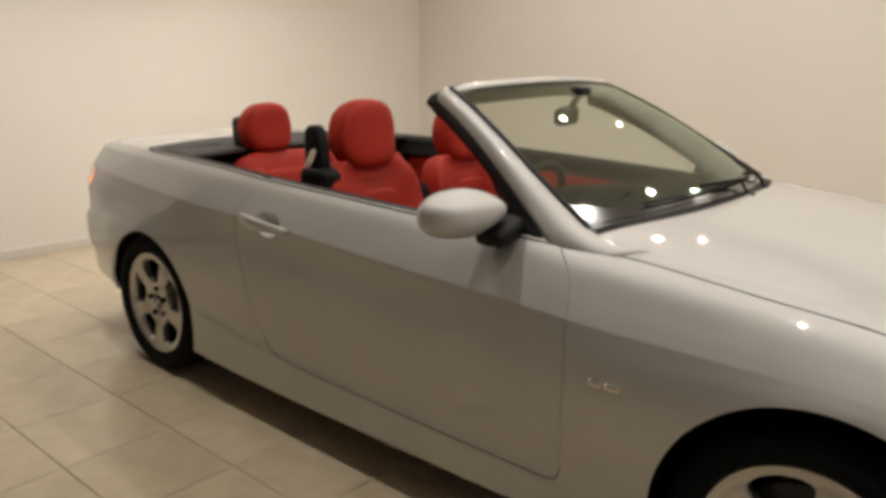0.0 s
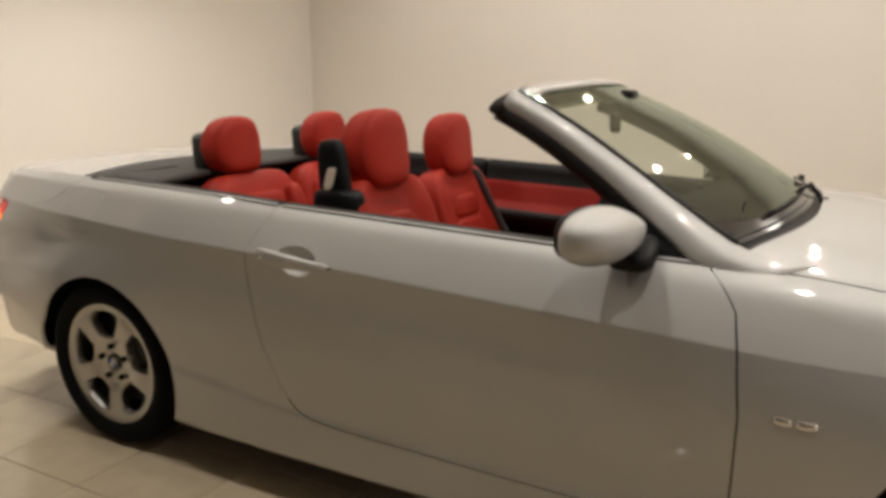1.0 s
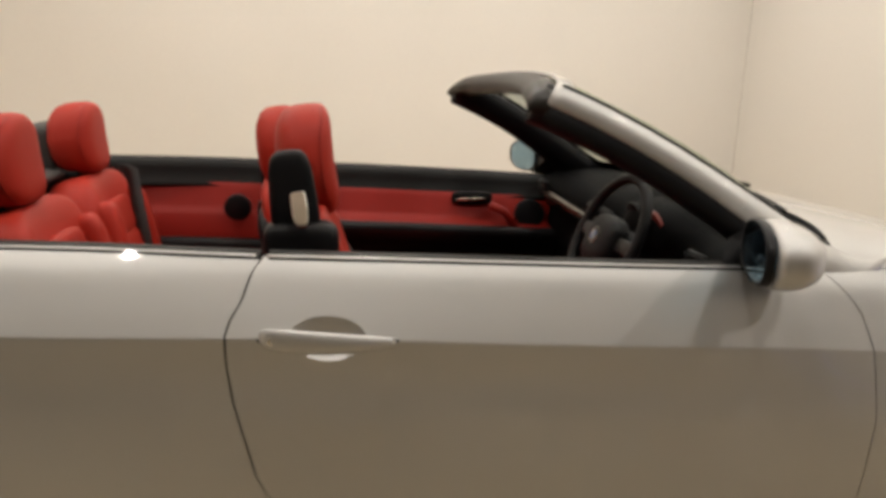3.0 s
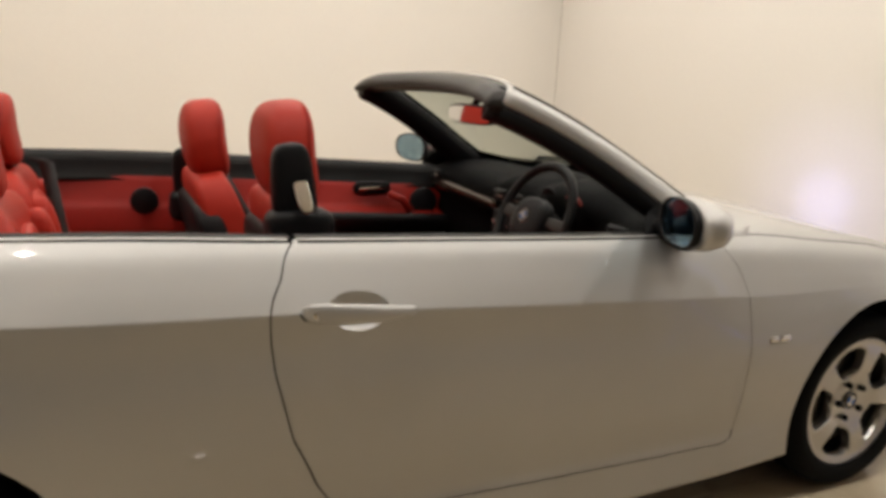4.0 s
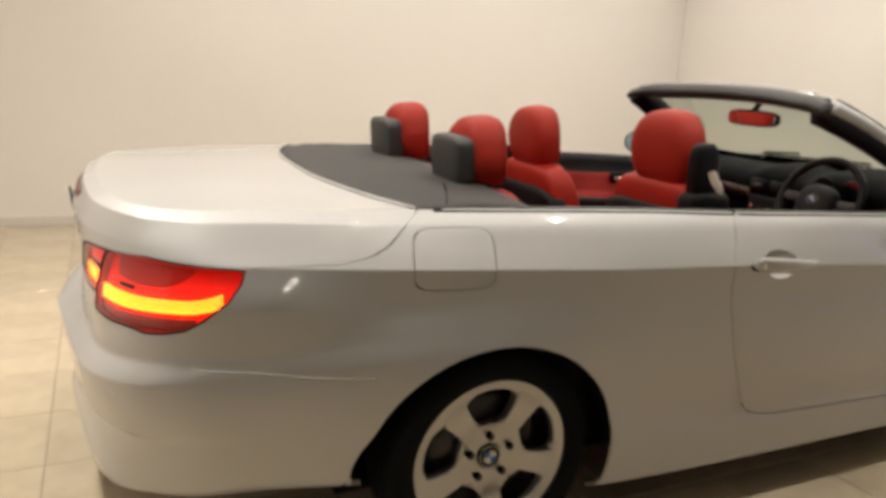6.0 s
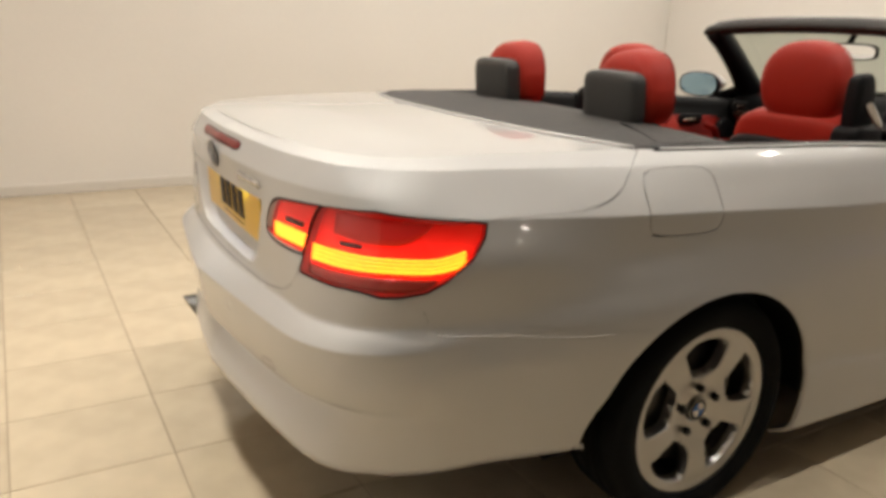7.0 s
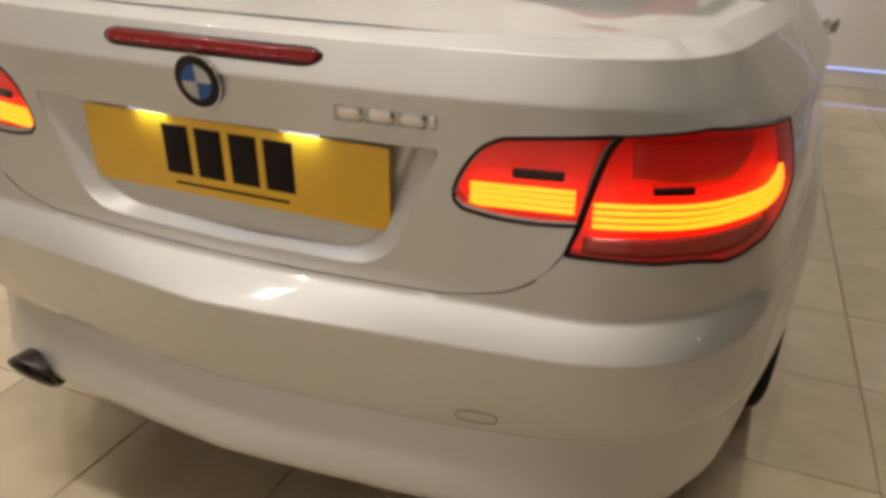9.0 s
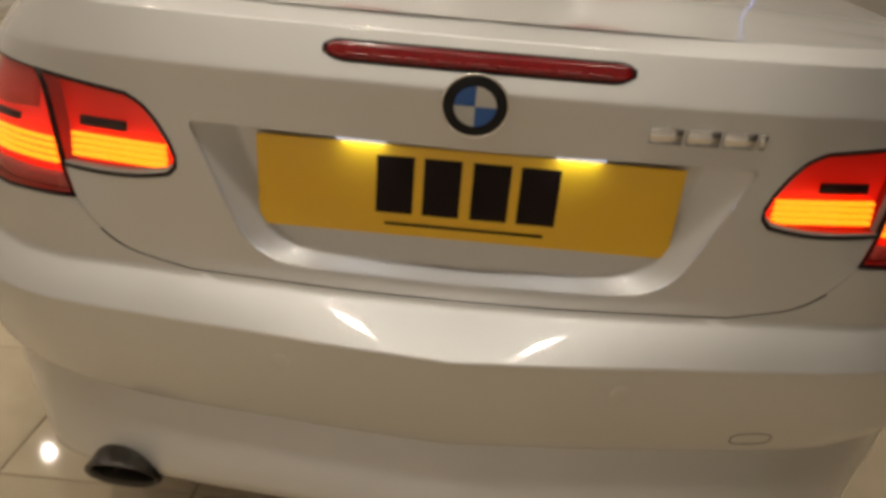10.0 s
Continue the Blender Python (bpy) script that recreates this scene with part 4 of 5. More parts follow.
def screen(s, t):
    """A point of the windscreen: s across from -1 on the right to 1, t from its base to the header."""
    b = Vector((2.09 + 0.16 * (1 - s * s), 0.705 * s, 0.945 + 0.035 * (1 - s * s)))
    h = Vector((1.505 + 0.085 * (1 - s * s), 0.540 * s, 1.300 + 0.026 * (1 - s * s)))
    p = b.lerp(h, t)
    return p + Vector((0.40, 0, 0.75)) * (0.028 * math.sin(math.pi * max(0, min(1, t))))


glass_ob = part("windscreen", grid_mesh([[screen(-1 + 2 * i / 40, 0.0 + 1.0 * j / 16) for j in range(17)] for i in range(41)]), GLASS, car, "clear faintly green windscreen glass")
glass_ob.visible_shadow = False
BAND = lens_material("shaded_glass_band", (0.30, 0.33, 0.31))
band = part("sun_band", grid_mesh([[screen(-0.985 + 1.97 * i / 40, 0.865 + 0.13 * j / 4) + Vector((-0.003, 0, -0.004)) for j in range(5)] for i in range(41)]), BAND, glass_ob, "darker tinted band along the glass top")
band.visible_shadow = False


FRIT = material("black_ceramic_border", (0.012, 0.011, 0.011), rough=0.15, coat=0.4)


def border(s0, s1, t_low, t_high, n=40):
    return grid_mesh([[screen(s0 + (s1 - s0) * i / n, t_low + (t_high(s0 + (s1 - s0) * i / n) - t_low) * j / 4) + Vector((0.0015, 0, 0.002)) for j in range(5)] for i in range(n + 1)])


part("glass_border", border(-0.99, 0.99, 0.0, lambda s: 0.060 + 0.10 * max(0.0, (abs(s) - 0.62) / 0.38) ** 2), FRIT, glass_ob, "black border along the glass foot")


def bezier(c, t):
    a, b = 1 - t, t
    return Vector(c[0]) * a**3 + Vector(c[1]) * (3 * a * a * b) + Vector(c[2]) * (3 * a * b * b) + Vector(c[3]) * b**3


PILLAR_IN = ((2.112, 0.701, 0.960), (1.900, 0.663, 1.079), (1.714, 0.606, 1.219), (1.467, 0.530, 1.314))
PILLAR_OUT = ((2.030, 0.757, 0.912), (1.870, 0.705, 1.030), (1.695, 0.640, 1.168), (1.440, 0.545, 1.265))
FOOT_IN, FOOT_OUT = Vector((2.300, 0.680, 0.925)), Vector((2.180, 0.755, 0.876))


def pillar_row(side, t):
    """Inner and outer edge of the painted pillar; below t = 0 it runs out into the wing."""
    if t >= 0:
        p, q = bezier(PILLAR_IN, t), bezier(PILLAR_OUT, t)
    else:
        f = min(1.0, -t / 0.15)
        p = bezier(PILLAR_IN, 0).lerp(FOOT_IN, f) + Vector((0, 0, -0.016 * math.sin(math.pi * f)))
        q = bezier(PILLAR_OUT, 0).lerp(FOOT_OUT, f)
    return Vector((p.x, side * p.y, p.z)), Vector((q.x, side * q.y, q.z))


def pillar_skin(side, n=34, m=12):
    rows = []
    for k in range(n + 1):
        t = -0.15 + 1.15 * k / n
        p, q = pillar_row(side, t)
        p0, q0 = pillar_row(side, min(1, t + 0.02))
        p1, q1 = pillar_row(side, max(-0.15, t - 0.02))
        tan = ((p0 + q0) - (p1 + q1)).normalized()
        out = tan.cross(q - p).normalized()
        if out.y * side < 0:
            out = -out
        bow = 0.014 + 0.004 * (1 - abs(t))
        ring = [p.lerp(q, j / m) + out * (bow * math.sin(math.pi * j / m) ** 0.8) for j in range(m + 1)]
        ring += [q - out * 0.010, p.lerp(q, 0.5) - out * 0.016, p - out * 0.012]
        rows.append(ring)
    bm = grid_mesh(rows, False, True)
    bm.verts.ensure_lookup_table()
    w = len(rows[0])
    bm.faces.new([bm.verts[k] for k in range(w)])
    bm.faces.new([bm.verts[len(bm.verts) - w + k] for k in range(w)])
    bmesh.ops.recalc_face_normals(bm, faces=bm.faces)
    return bm


def pillar_band(side, t0, t1, ring_at, n=26):
    """A dark band along the pillar, its ring given from the two edges."""
    rows = []
    for k in range(n + 1):
        p, q = pillar_row(side, t0 + (t1 - t0) * k / n)
        rows.append([Vector((b.x + dx, b.y + side * dy, b.z + dz)) for b, dx, dy, dz in ring_at(p, q)])
    bm = grid_mesh(rows, False, True)
    bm.verts.ensure_lookup_table()
    w = len(rows[0])
    bm.faces.new([bm.verts[k] for k in range(w)])
    bm.faces.new([bm.verts[len(bm.verts) - w + k] for k in range(w)])
    bmesh.ops.recalc_face_normals(bm, faces=bm.faces)
    return bm


for side in (-1, 1):
    part("windscreen_pillar", pillar_skin(side), SILVER, car, "wide silver painted windscreen pillar")
    part("pillar_trim", pillar_band(side, -0.02, 1.02, lambda p, q: [(q, 0.002, -0.002, 0.001), (q, -0.012, 0.001, -0.020), (q, -0.022, -0.010, -0.040), (q, -0.020, -0.040, -0.050), (p, -0.030, -0.050, -0.040), (p, -0.004, -0.036, -0.010), (p, 0.0, -0.010, -0.006), (q, 0.006, -0.016, 0.010)]), BLACK, car, "black rubber and plastic pillar trim")
    part("glass_edge", pillar_band(side, 0.0, 0.98, lambda p, q: [(p, 0.0, 0.004, 0.004), (p, 0.006, -0.010, 0.005), (p, 0.004, -0.014, 0.000), (p, 0.0, 0.0, -0.004)]), BLACK, car)


def header(shape, end=1.015):
    rows = []
    for k in range(41):
        s = -end + 2 * end * k / 40
        p = screen(s, 1.0) + Vector((0, 0, -0.020 * (max(0, abs(s) - 0.80) / 0.23) ** 2))
        e = 1 - 0.12 * max(0, abs(s) - 0.8) / 0.23
        rows.append([p + Vector((a * e, 0, b * e)) for a, b in shape])
    bm = grid_mesh(rows, False, True)
    bm.verts.ensure_lookup_table()
    m = len(shape)
    bm.faces.new([bm.verts[k] for k in range(m)])
    bm.faces.new([bm.verts[len(bm.verts) - m + k] for k in range(m)])
    bmesh.ops.recalc_face_normals(bm, faces=bm.faces)
    return bm


part("windscreen_header", header([(0.012, 0.000), (-0.004, 0.012), (-0.028, 0.019), (-0.040, 0.018), (-0.044, 0.010), (-0.02, 0.004)], 0.955), SILVER, car, "thin silver strip over the glass")
part("header_cover", header([(0.006, -0.004), (-0.04, 0.004), (-0.070, 0.014), (-0.098, 0.004), (-0.119, -0.016), (-0.123, -0.030), (-0.104, -0.044), (-0.055, -0.054), (-0.015, -0.040)]), DARK_TRIM, car, "dark glossy header cover")

# rear-view mirror
RVM = Matrix.Translation((1.628, -0.030, 1.205)) @ pose(0, 0, 0, 0, -2, 15)
MIRROR = material("silvered_mirror", (0.85, 0.86, 0.86), rough=0.01, metal=1.0, vary=0.0)
BLUE_MIRROR = material("blue_tinted_mirror", (0.50, 0.72, 0.86), rough=0.02, metal=1.0, vary=0.0)


def squircle(sx, sy, sz, m=None, e1=0.45, e2=0.45, n=28, k=16, shape=None):
    """A cushion-like rounded block of those half sizes."""
    def pw(c, e):
        return math.copysign(abs(c) ** e, c)
    rows = []
    for i in range(n):
        a = 2 * math.pi * i / n
        line = []
        for j in range(k + 1):
            b = -math.pi / 2 + math.pi * j / k
            p = Vector((sx * pw(math.cos(b), e1) * pw(math.cos(a), e2), sy * pw(math.cos(b), e1) * pw(math.sin(a), e2), sz * pw(math.sin(b), e1)))
            if shape:
                p = shape(p)
            line.append((m or Matrix()) @ p)
        rows.append(line)
    bm = grid_mesh(rows, True, False)
    bmesh.ops.remove_doubles(bm, verts=bm.verts, dist=1e-5)
    bmesh.ops.recalc_face_normals(bm, faces=bm.faces)
    return bm


rvm = part("rear_view_mirror", squircle(0.018, 0.115, 0.034, RVM, 0.5, 0.5), BLACK, car, "black rear-view mirror reflecting red seats")
bm = bmesh.new()
n = 32
vs = [bm.verts.new(RVM @ Vector((-0.0185, 0.106 * math.copysign(abs(math.cos(a)) ** 0.5, math.cos(a)), 0.028 * math.copysign(abs(math.sin(a)) ** 0.5, math.sin(a))))) for a in [2 * math.pi * i / n for i in range(n)]]
bm.faces.new(vs)
part("mirror_glass", bm, MIRROR, rvm, "mirror glass", smooth=False)
bm = bmesh.new()
disc(bm, 0.012, 0.08, Matrix.Translation((1.655, -0.02, 1.262)) @ pose(0, 0, 0, 0, 35, 0), 16)
part("mirror_stem", bm, BLACK, rvm)
bm = bmesh.new()
box(bm, 1.66, 0.0, 1.292, 0.05, 0.09, 0.035, bevel=0.012)
part("sensor_box", bm, BLACK, rvm)

# ---------------------------------------------------------------- cowl and wipers
rows = []
for i in range(41):
    s = -1 + 2 * i / 40
    g = screen(s * 0.985, 0.02)
    f = Vector((2.10 + 0.185 * (1 - abs(s) ** 2.8), 0.735 * s, hood_height(2.10 + 0.185 * (1 - abs(s) ** 2.8), 0.735 * s) - 0.008 - 0.035 * abs(s) ** 12))
    rows.append([g + Vector((0, 0, 0.004)), g.lerp(f, 0.3) + Vector((0, 0, -0.008)), g.lerp(f, 0.7) + Vector((0, 0, -0.014)), f])
part("cowl", grid_mesh(rows), BLACK, car, "black plastic cowl under the windscreen")


for s0, s1 in ((-0.66, 0.12), (0.00, 0.56)):
    arm = part("wiper_arm", rod([screen(s1, 0.02) + Vector((0.03, 0, -0.012)), screen(s1, 0.05) + Vector((0.02, 0, 0.02)), screen((s0 + s1) / 2, 0.065) + Vector((0.012, 0, 0.022))], 0.0055), BLACK, car, "black wiper arm")
    part("wiper_blade", rod([screen(s0 + (s1 - s0) * k / 10, 0.055) + Vector((0.006, 0, 0.010)) for k in range(11)], 0.0045), BLACK, arm)
    bm = bmesh.new()
    disc(bm, 0.014, 0.022, Matrix.Translation(screen(s1, 0.0) + Vector((0.03, 0, -0.012))), 18, 0.005)
    part("wiper_pivot", bm, BLACK, arm)

# ---------------------------------------------------------------- door mirrors and handles
for sgn, door in ((-1, doors[0]), (1, doors[1])):
    def mirror_shape(p):
        q = p.copy()
        out = (q.y / 0.130) * sgn
        near = max(0.0, -out)
        q.z *= 1.0 - 0.10 * max(0, out) ** 2 - 0.50 * near**1.6
        q.z += 0.010 * near
        q.x *= 1.0 - 0.20 * max(0, out) ** 2 - 0.15 * near
        q.z *= 1.0 - 0.22 * max(0, q.x / 0.078)
        if q.x < -0.028:
            q.x = -0.028 - (abs(q.x) - 0.028) * 0.25
        return q
    mm = Matrix.Translation((1.845, sgn * 0.905, 0.992)) @ pose(0, 0, 0, 0, 0, 14 if sgn > 0 else -20)
    shell = part("door_mirror", squircle(0.078, 0.132, 0.068, mm, 0.78, 0.80, 36, 22, mirror_shape), SILVER, door, "silver door mirror with blue tinted glass")
    ring = [(0.108 * math.copysign(abs(math.cos(a)) ** 0.75, math.cos(a)), 0.060 * math.copysign(abs(math.sin(a)) ** 0.75, math.sin(a))) for a in [2 * math.pi * i / 40 for i in range(40)]]
    bm = bmesh.new()
    bm.faces.new([bm.verts.new(mm @ Vector((-0.050, y - sgn * 0.002, z * (1 - 0.12 * max(0, y * sgn / 0.108) ** 2)))) for y, z in ring])
    bmesh.ops.solidify(bm, geom=bm.faces[:], thickness=0.003)
    part("mirror_glass", bm, BLUE_MIRROR, shell, "blue tinted mirror glass", smooth=False)
    rows = [[mm @ Vector((x, (y - sgn * 0.002) * k, z * k * (1 - 0.12 * max(0, y * sgn / 0.108) ** 2))) for y, z in ring] for x, k in ((-0.036, 1.08), (-0.046, 1.07), (-0.053, 1.03), (-0.053, 0.97), (-0.046, 0.97))]
    part("mirror_surround", grid_mesh(rows, False, True), BLACK, shell, "black rim of the mirror")
    part("mirror_foot", squircle(0.055, 0.07, 0.026, Matrix.Translation((1.895, sgn * 0.800, 0.938)) @ pose(0, 0, 0, sgn * -18, 0, 0), 0.6, 0.6), BLACK, shell, "black mirror foot")
    # black corner plate between pillar and door top
    bm = bmesh.new()
    tri = [(2.075, 0.745, 0.925), (1.80, 0.765, 0.935), (1.84, 0.72, 0.985), (1.95, 0.690, 1.03)]
    bm.faces.new([bm.verts.new((x, sgn * y, z)) for x, y, z in tri])
    bmesh.ops.solidify(bm, geom=bm.faces[:], thickness=0.014)
    part("corner_plate", bm, BLACK, door, smooth=False)
    # handle with its dished cup
    p, n, l = skin_arrays(cells["cup"], rim=0, flip=sgn > 0)
    uv = np.array(list(dict.fromkeys(k for f in cells["cup"] for k in f)))
    cu, cv = (uv[:, 0] - CUP_U) / CUP_A, (uv[:, 1] * KV - CUP_V) / CUP_B
    p = p - n * (0.036 * np.clip(1 - cu**2 - cv**2, 0, 1) ** 0.6)[:, None]
    bm = bmesh.new()
    vs = [bm.verts.new(q) for q in p]
    for f in l:
        bm.faces.new([vs[k] for k in f])
    bm.normal_update()
    part("handle_cup", bm, SILVER, door, "dished cup behind the handle")
    rows = []
    N = 26
    for i in range(N + 1):
        f = i / N
        u = 2.512 + 0.260 * f
        z_mid = 8.12 - 0.03 * f
        c = skin([u], [z_mid])[0] + np.array([0, -1, 0]) * (0.012 + 0.026 * math.sin(math.pi * min(1, max(0, f))) ** 0.5)
        h = 0.0265 * (0.30 + 0.70 * math.sin(math.pi * f) ** 0.30) * (1.10 - 0.55 * f)
        d = 0.011 * (0.4 + 0.6 * math.sin(math.pi * f) ** 0.5)
        rows.append([(c[0], (c[1] + d * math.cos(a)) * (1 if sgn < 0 else -1), c[2] + h * math.sin(a)) for a in [2 * math.pi * k / 14 for k in range(14)]])
    bm = grid_mesh(rows, False, True)
    bm.verts.ensure_lookup_table()
    bm.faces.new([bm.verts[k] for k in range(14)])
    bm.faces.new([bm.verts[len(bm.verts) - 14 + k] for k in range(14)])
    bmesh.ops.recalc_face_normals(bm, faces=bm.faces)
    handle = part("door_handle", bm, SILVER, door, "silver bow handle")
    # dark slips on the skin stand in for the shadow behind the handle's ends
    rows = []
    for i in range(N + 1):
        f = i / N
        u = 2.507 + 0.270 * f
        q = skin([u], [8.12 - 0.03 * f])[0]
        h = 0.0300 * (0.25 + 0.75 * math.sin(math.pi * f) ** 0.30) * (1.10 - 0.55 * f)
        line = []
        for k in range(9):
            z = q[2] + h * (k / 4 - 1)
            uu = np.array([u])
            vv = np.array([v_at(u, z)])
            g = skin(uu, vv)[0] + skin_normal(uu, vv)[0] * 0.0012
            line.append((g[0], g[1] * (1 if sgn < 0 else -1), g[2]))
        rows.append(line)
    part("handle_seat", slab([[r[k] for k in (0, 1, 2)] for r in rows[:7]], 0.001), GAP, handle)
    part("handle_seat", slab([[r[k] for k in (0, 1, 2)] for r in rows[-9:]], 0.001), GAP, handle)
    if sgn < 0:
        bm = bmesh.new()
        c = skin([2.536], [8.10])[0]
        disc(bm, 0.0085, 0.006, Matrix.Translation((c[0], c[1] - 0.030, c[2])) @ pose(0, 0, 0, 90, 0, 0), 20, 0.001)
        part("lock", bm, CHROME, handle)


# ---------------------------------------------------------------- tonneau and cabin
def rear_edge(y):
    """The x of the trunk lid's front edge at y."""
    t = 1 - abs(y) / 0.70
    return -0.205 + (-0.355 + 0.205) * (1 - max(0.0, 1 - t) ** 2.4)


TONNEAU = material("charcoal_tonneau_fabric", (0.044, 0.040, 0.038), rough=0.75, scale=700, bump=0.35, vary=0.12)
rows = []
for i in range(41):
    y = -0.705 + 1.41 * i / 40
    line = []
    for j in range(15):
        x = rear_edge(y) + 0.006 + (0.135 - rear_edge(y)) * j / 14
        z = 0.990 + 0.012 * (1 - (y / 0.70) ** 2) + 0.010 * math.sin(math.pi * j / 14) - 0.006 * (abs(y) / 0.7) ** 4
        line.append((x, y, z))
    rows.append(line)
part("tonneau_seam", rod([(-0.100, -0.66, 0.994), (-0.05, -0.55, 1.0015), (-0.01, -0.44, 1.0085)], 0.0025, 6), GAP, car)
part("tonneau_cover", slab(rows, 0.02), TONNEAU, car, "charcoal fabric tonneau behind the rear seats")
rows = []
for x in np.linspace(0.10, 0.34, 10):
    u = u_at(x=float(x))
    e = skin([u], [TOP])[0]
    y0 = abs(e[1]) - 0.040
    y1 = 0.50 + 0.10 * ((x - 0.10) / 0.34) ** 1.5
    rows.append([(x, -(y0 + (y1 - y0) * k / 5), e[2] - 0.018 - 0.035 * (k / 5) ** 1.5) for k in range(6)])
part("side_shelf", slab(rows, 0.02), TONNEAU, car, "charcoal fabric shelf beside the rear seat")
# bright moulding along the lid's front edge
part("lid_moulding", rod([(rear_edge(y) - 0.002, y, 0.990 + 0.013 * (1 - (y / 0.70) ** 2)) for y in np.linspace(-0.695, 0.695, 41)], 0.006, 8), SILVER, car)

TOP_TRIM = material("charcoal_leather_trim", (0.009, 0.0088, 0.0088), spec=0.2, rough=0.55, scale=320, bump=0.3, vary=0.1)
BLACK_SOFT = material("black_leather_trim", (0.009, 0.009, 0.010), rough=0.5, spec=0.18, scale=320, bump=0.3, vary=0.1)
HOOP = material("charcoal_hoop_leather", (0.035, 0.034, 0.033), rough=0.5, scale=320, bump=0.3, vary=0.1)
RED_DARK = material("red_leather_panel", (0.25, 0.011, 0.006), rough=0.5, spec=0.22, scale=240, bump=0.25, vary=0.12)
CARPET = material("black_carpet", (0.008, 0.008, 0.008), rough=0.95, scale=400, bump=0.5)


def top_edge(x):
    u = u_at(x=x)
    return skin([u], [TOP])[0]


XS = np.linspace(-0.16, 0.80, 24)
XD = np.linspace(0.815, 2.06, 26)
for sgn, door in ((-1, doors[0]), (1, doors[1])):
    def strip(xs, drop, inset):
        rows = []
        for x in xs:
            e = top_edge(float(x))
            y = abs(e[1])
            rows.append([(x, sgn * (y + a), e[2] + b) for a, b in ((0.006, -0.004), (-0.004, 0.0035), (-0.020, 0.006), (-0.045, 0.003), (-0.062, -0.012), (-0.068, -0.035), (-0.066, -drop * 0.9), (-0.078, -drop), (-0.05, -drop - 0.01), (0.0, -0.03))])
        bm = grid_mesh(rows, False, True)
        bmesh.ops.recalc_face_normals(bm, faces=bm.faces)
        return bm
    part("side_top_trim", strip(XS, 0.10, 0), TOP_TRIM, car, "charcoal leather trim along the body top")
    part("door_top_trim", strip(XD, 0.095, 0), TOP_TRIM, door, "charcoal leather door top")
    # red side and door panels with a folded waist
    def panel(x0, x1, n, z_top, low):
        rows = []
        for i in range(n + 1):
            x = x0 + (x1 - x0) * i / n
            z1 = top_edge(float(min(max(x, -0.1), 2.05)))[2] - z_top
            rows.append([(x, sgn * y, z) for y, z in ((0.705, z1), (0.690, z1 - 0.02), (0.684, z1 - 0.085), (0.668, z1 - 0.105)) + low(z1)])
        bm = grid_mesh(rows)
        bmesh.ops.recalc_face_normals(bm, faces=bm.faces)
        if sum(f.normal.y for f in bm.faces) * sgn > 0:
            bmesh.ops.reverse_faces(bm, faces=bm.faces)
        return bm
    for xs, owner in ((np.linspace(-0.14, 0.792, 40), car), (np.linspace(0.812, 2.05, 50), door)):
        pts = []
        for x in xs:
            u, v = np.array([u_at(x=float(x))]), np.array([TOP])
            p = skin(u, v)[0] - skin_normal(u, v)[0] * 0.004
            pts.append((p[0], p[1] if sgn < 0 else -p[1], p[2]))
        part("top_edge", rod(pts, 0.006, 10), SILVER, owner)
    side_panel = part("side_panel", panel(0.16, 0.80, 16, 0.085, lambda z: ((0.655, z - 0.125), (0.650, z - 0.200), (0.645, z - 0.230))), RED_DARK, car, "red leather rear side panel")
    door_panel = part("door_panel", panel(0.82, 1.98, 26, 0.085, lambda z: ((0.640, z - 0.115), (0.634, z - 0.122))), RED_DARK, door, "red leather inner door panel")
    for x0, x1, owner, name in ((0.16, 0.80, side_panel, "side_armrest"), (0.82, 1.98, door_panel, "door_armrest")):
        rows = []
        for x in np.linspace(x0, x1, 24):
            z1 = top_edge(float(min(max(x, -0.1), 2.05)))[2] - (0.290 if owner is side_panel else 0.205)
            rows.append([(x, sgn * y, z) for y, z in ((0.638, z1), (0.600, z1 + 0.004), (0.585, z1 - 0.012), (0.590, z1 - 0.035), (0.655, z1 - 0.075), (0.675, z1 - 0.16), (0.67, 0.42))])
        bm = grid_mesh(rows)
        bmesh.ops.recalc_face_normals(bm, faces=bm.faces)
        part(name, bm, BLACK_SOFT, owner, "black leather armrest and lower panel")
    for owner, x, z, r in ((side_panel, 0.610, 0.800, 0.050), (door_panel, 1.775, 0.775, 0.062)):
        bm = bmesh.new()
        disc(bm, r, 0.034, Matrix.Translation((x, sgn * 0.666, z)) @ pose(0, 0, 0, 90, 0, 0), 36, 0.006)
        part("speaker_grille", bm, BLACK, owner, "round black speaker grille")
    cupx = squircle(0.085, 0.012, 0.028, Matrix.Translation((1.535, sgn * 0.684, 0.836)), 0.5, 0.6)
    pull = part("handle_recess", cupx, BLACK, door_panel)
    part("door_pull", rod([(1.47, sgn * 0.668, 0.832), (1.52, sgn * 0.660, 0.836), (1.59, sgn * 0.662, 0.840)], 0.007), CHROME, pull, "chrome door pull")
    part("pull_strap", rod([(1.72, sgn * 0.66, 0.70), (1.70, sgn * 0.64, 0.745), (1.66, sgn * 0.632, 0.79), (1.60, sgn * 0.640, 0.815)], 0.017, 12), RED_DARK, door_panel, "red curved grab handle")
    # dark inner walls
    bm = bmesh.new()
    box(bm, 1.0, sgn * 0.735, 0.58, 2.2, 0.02, 0.62)
    part("inner_wall", bm, CARPET, car, smooth=False)

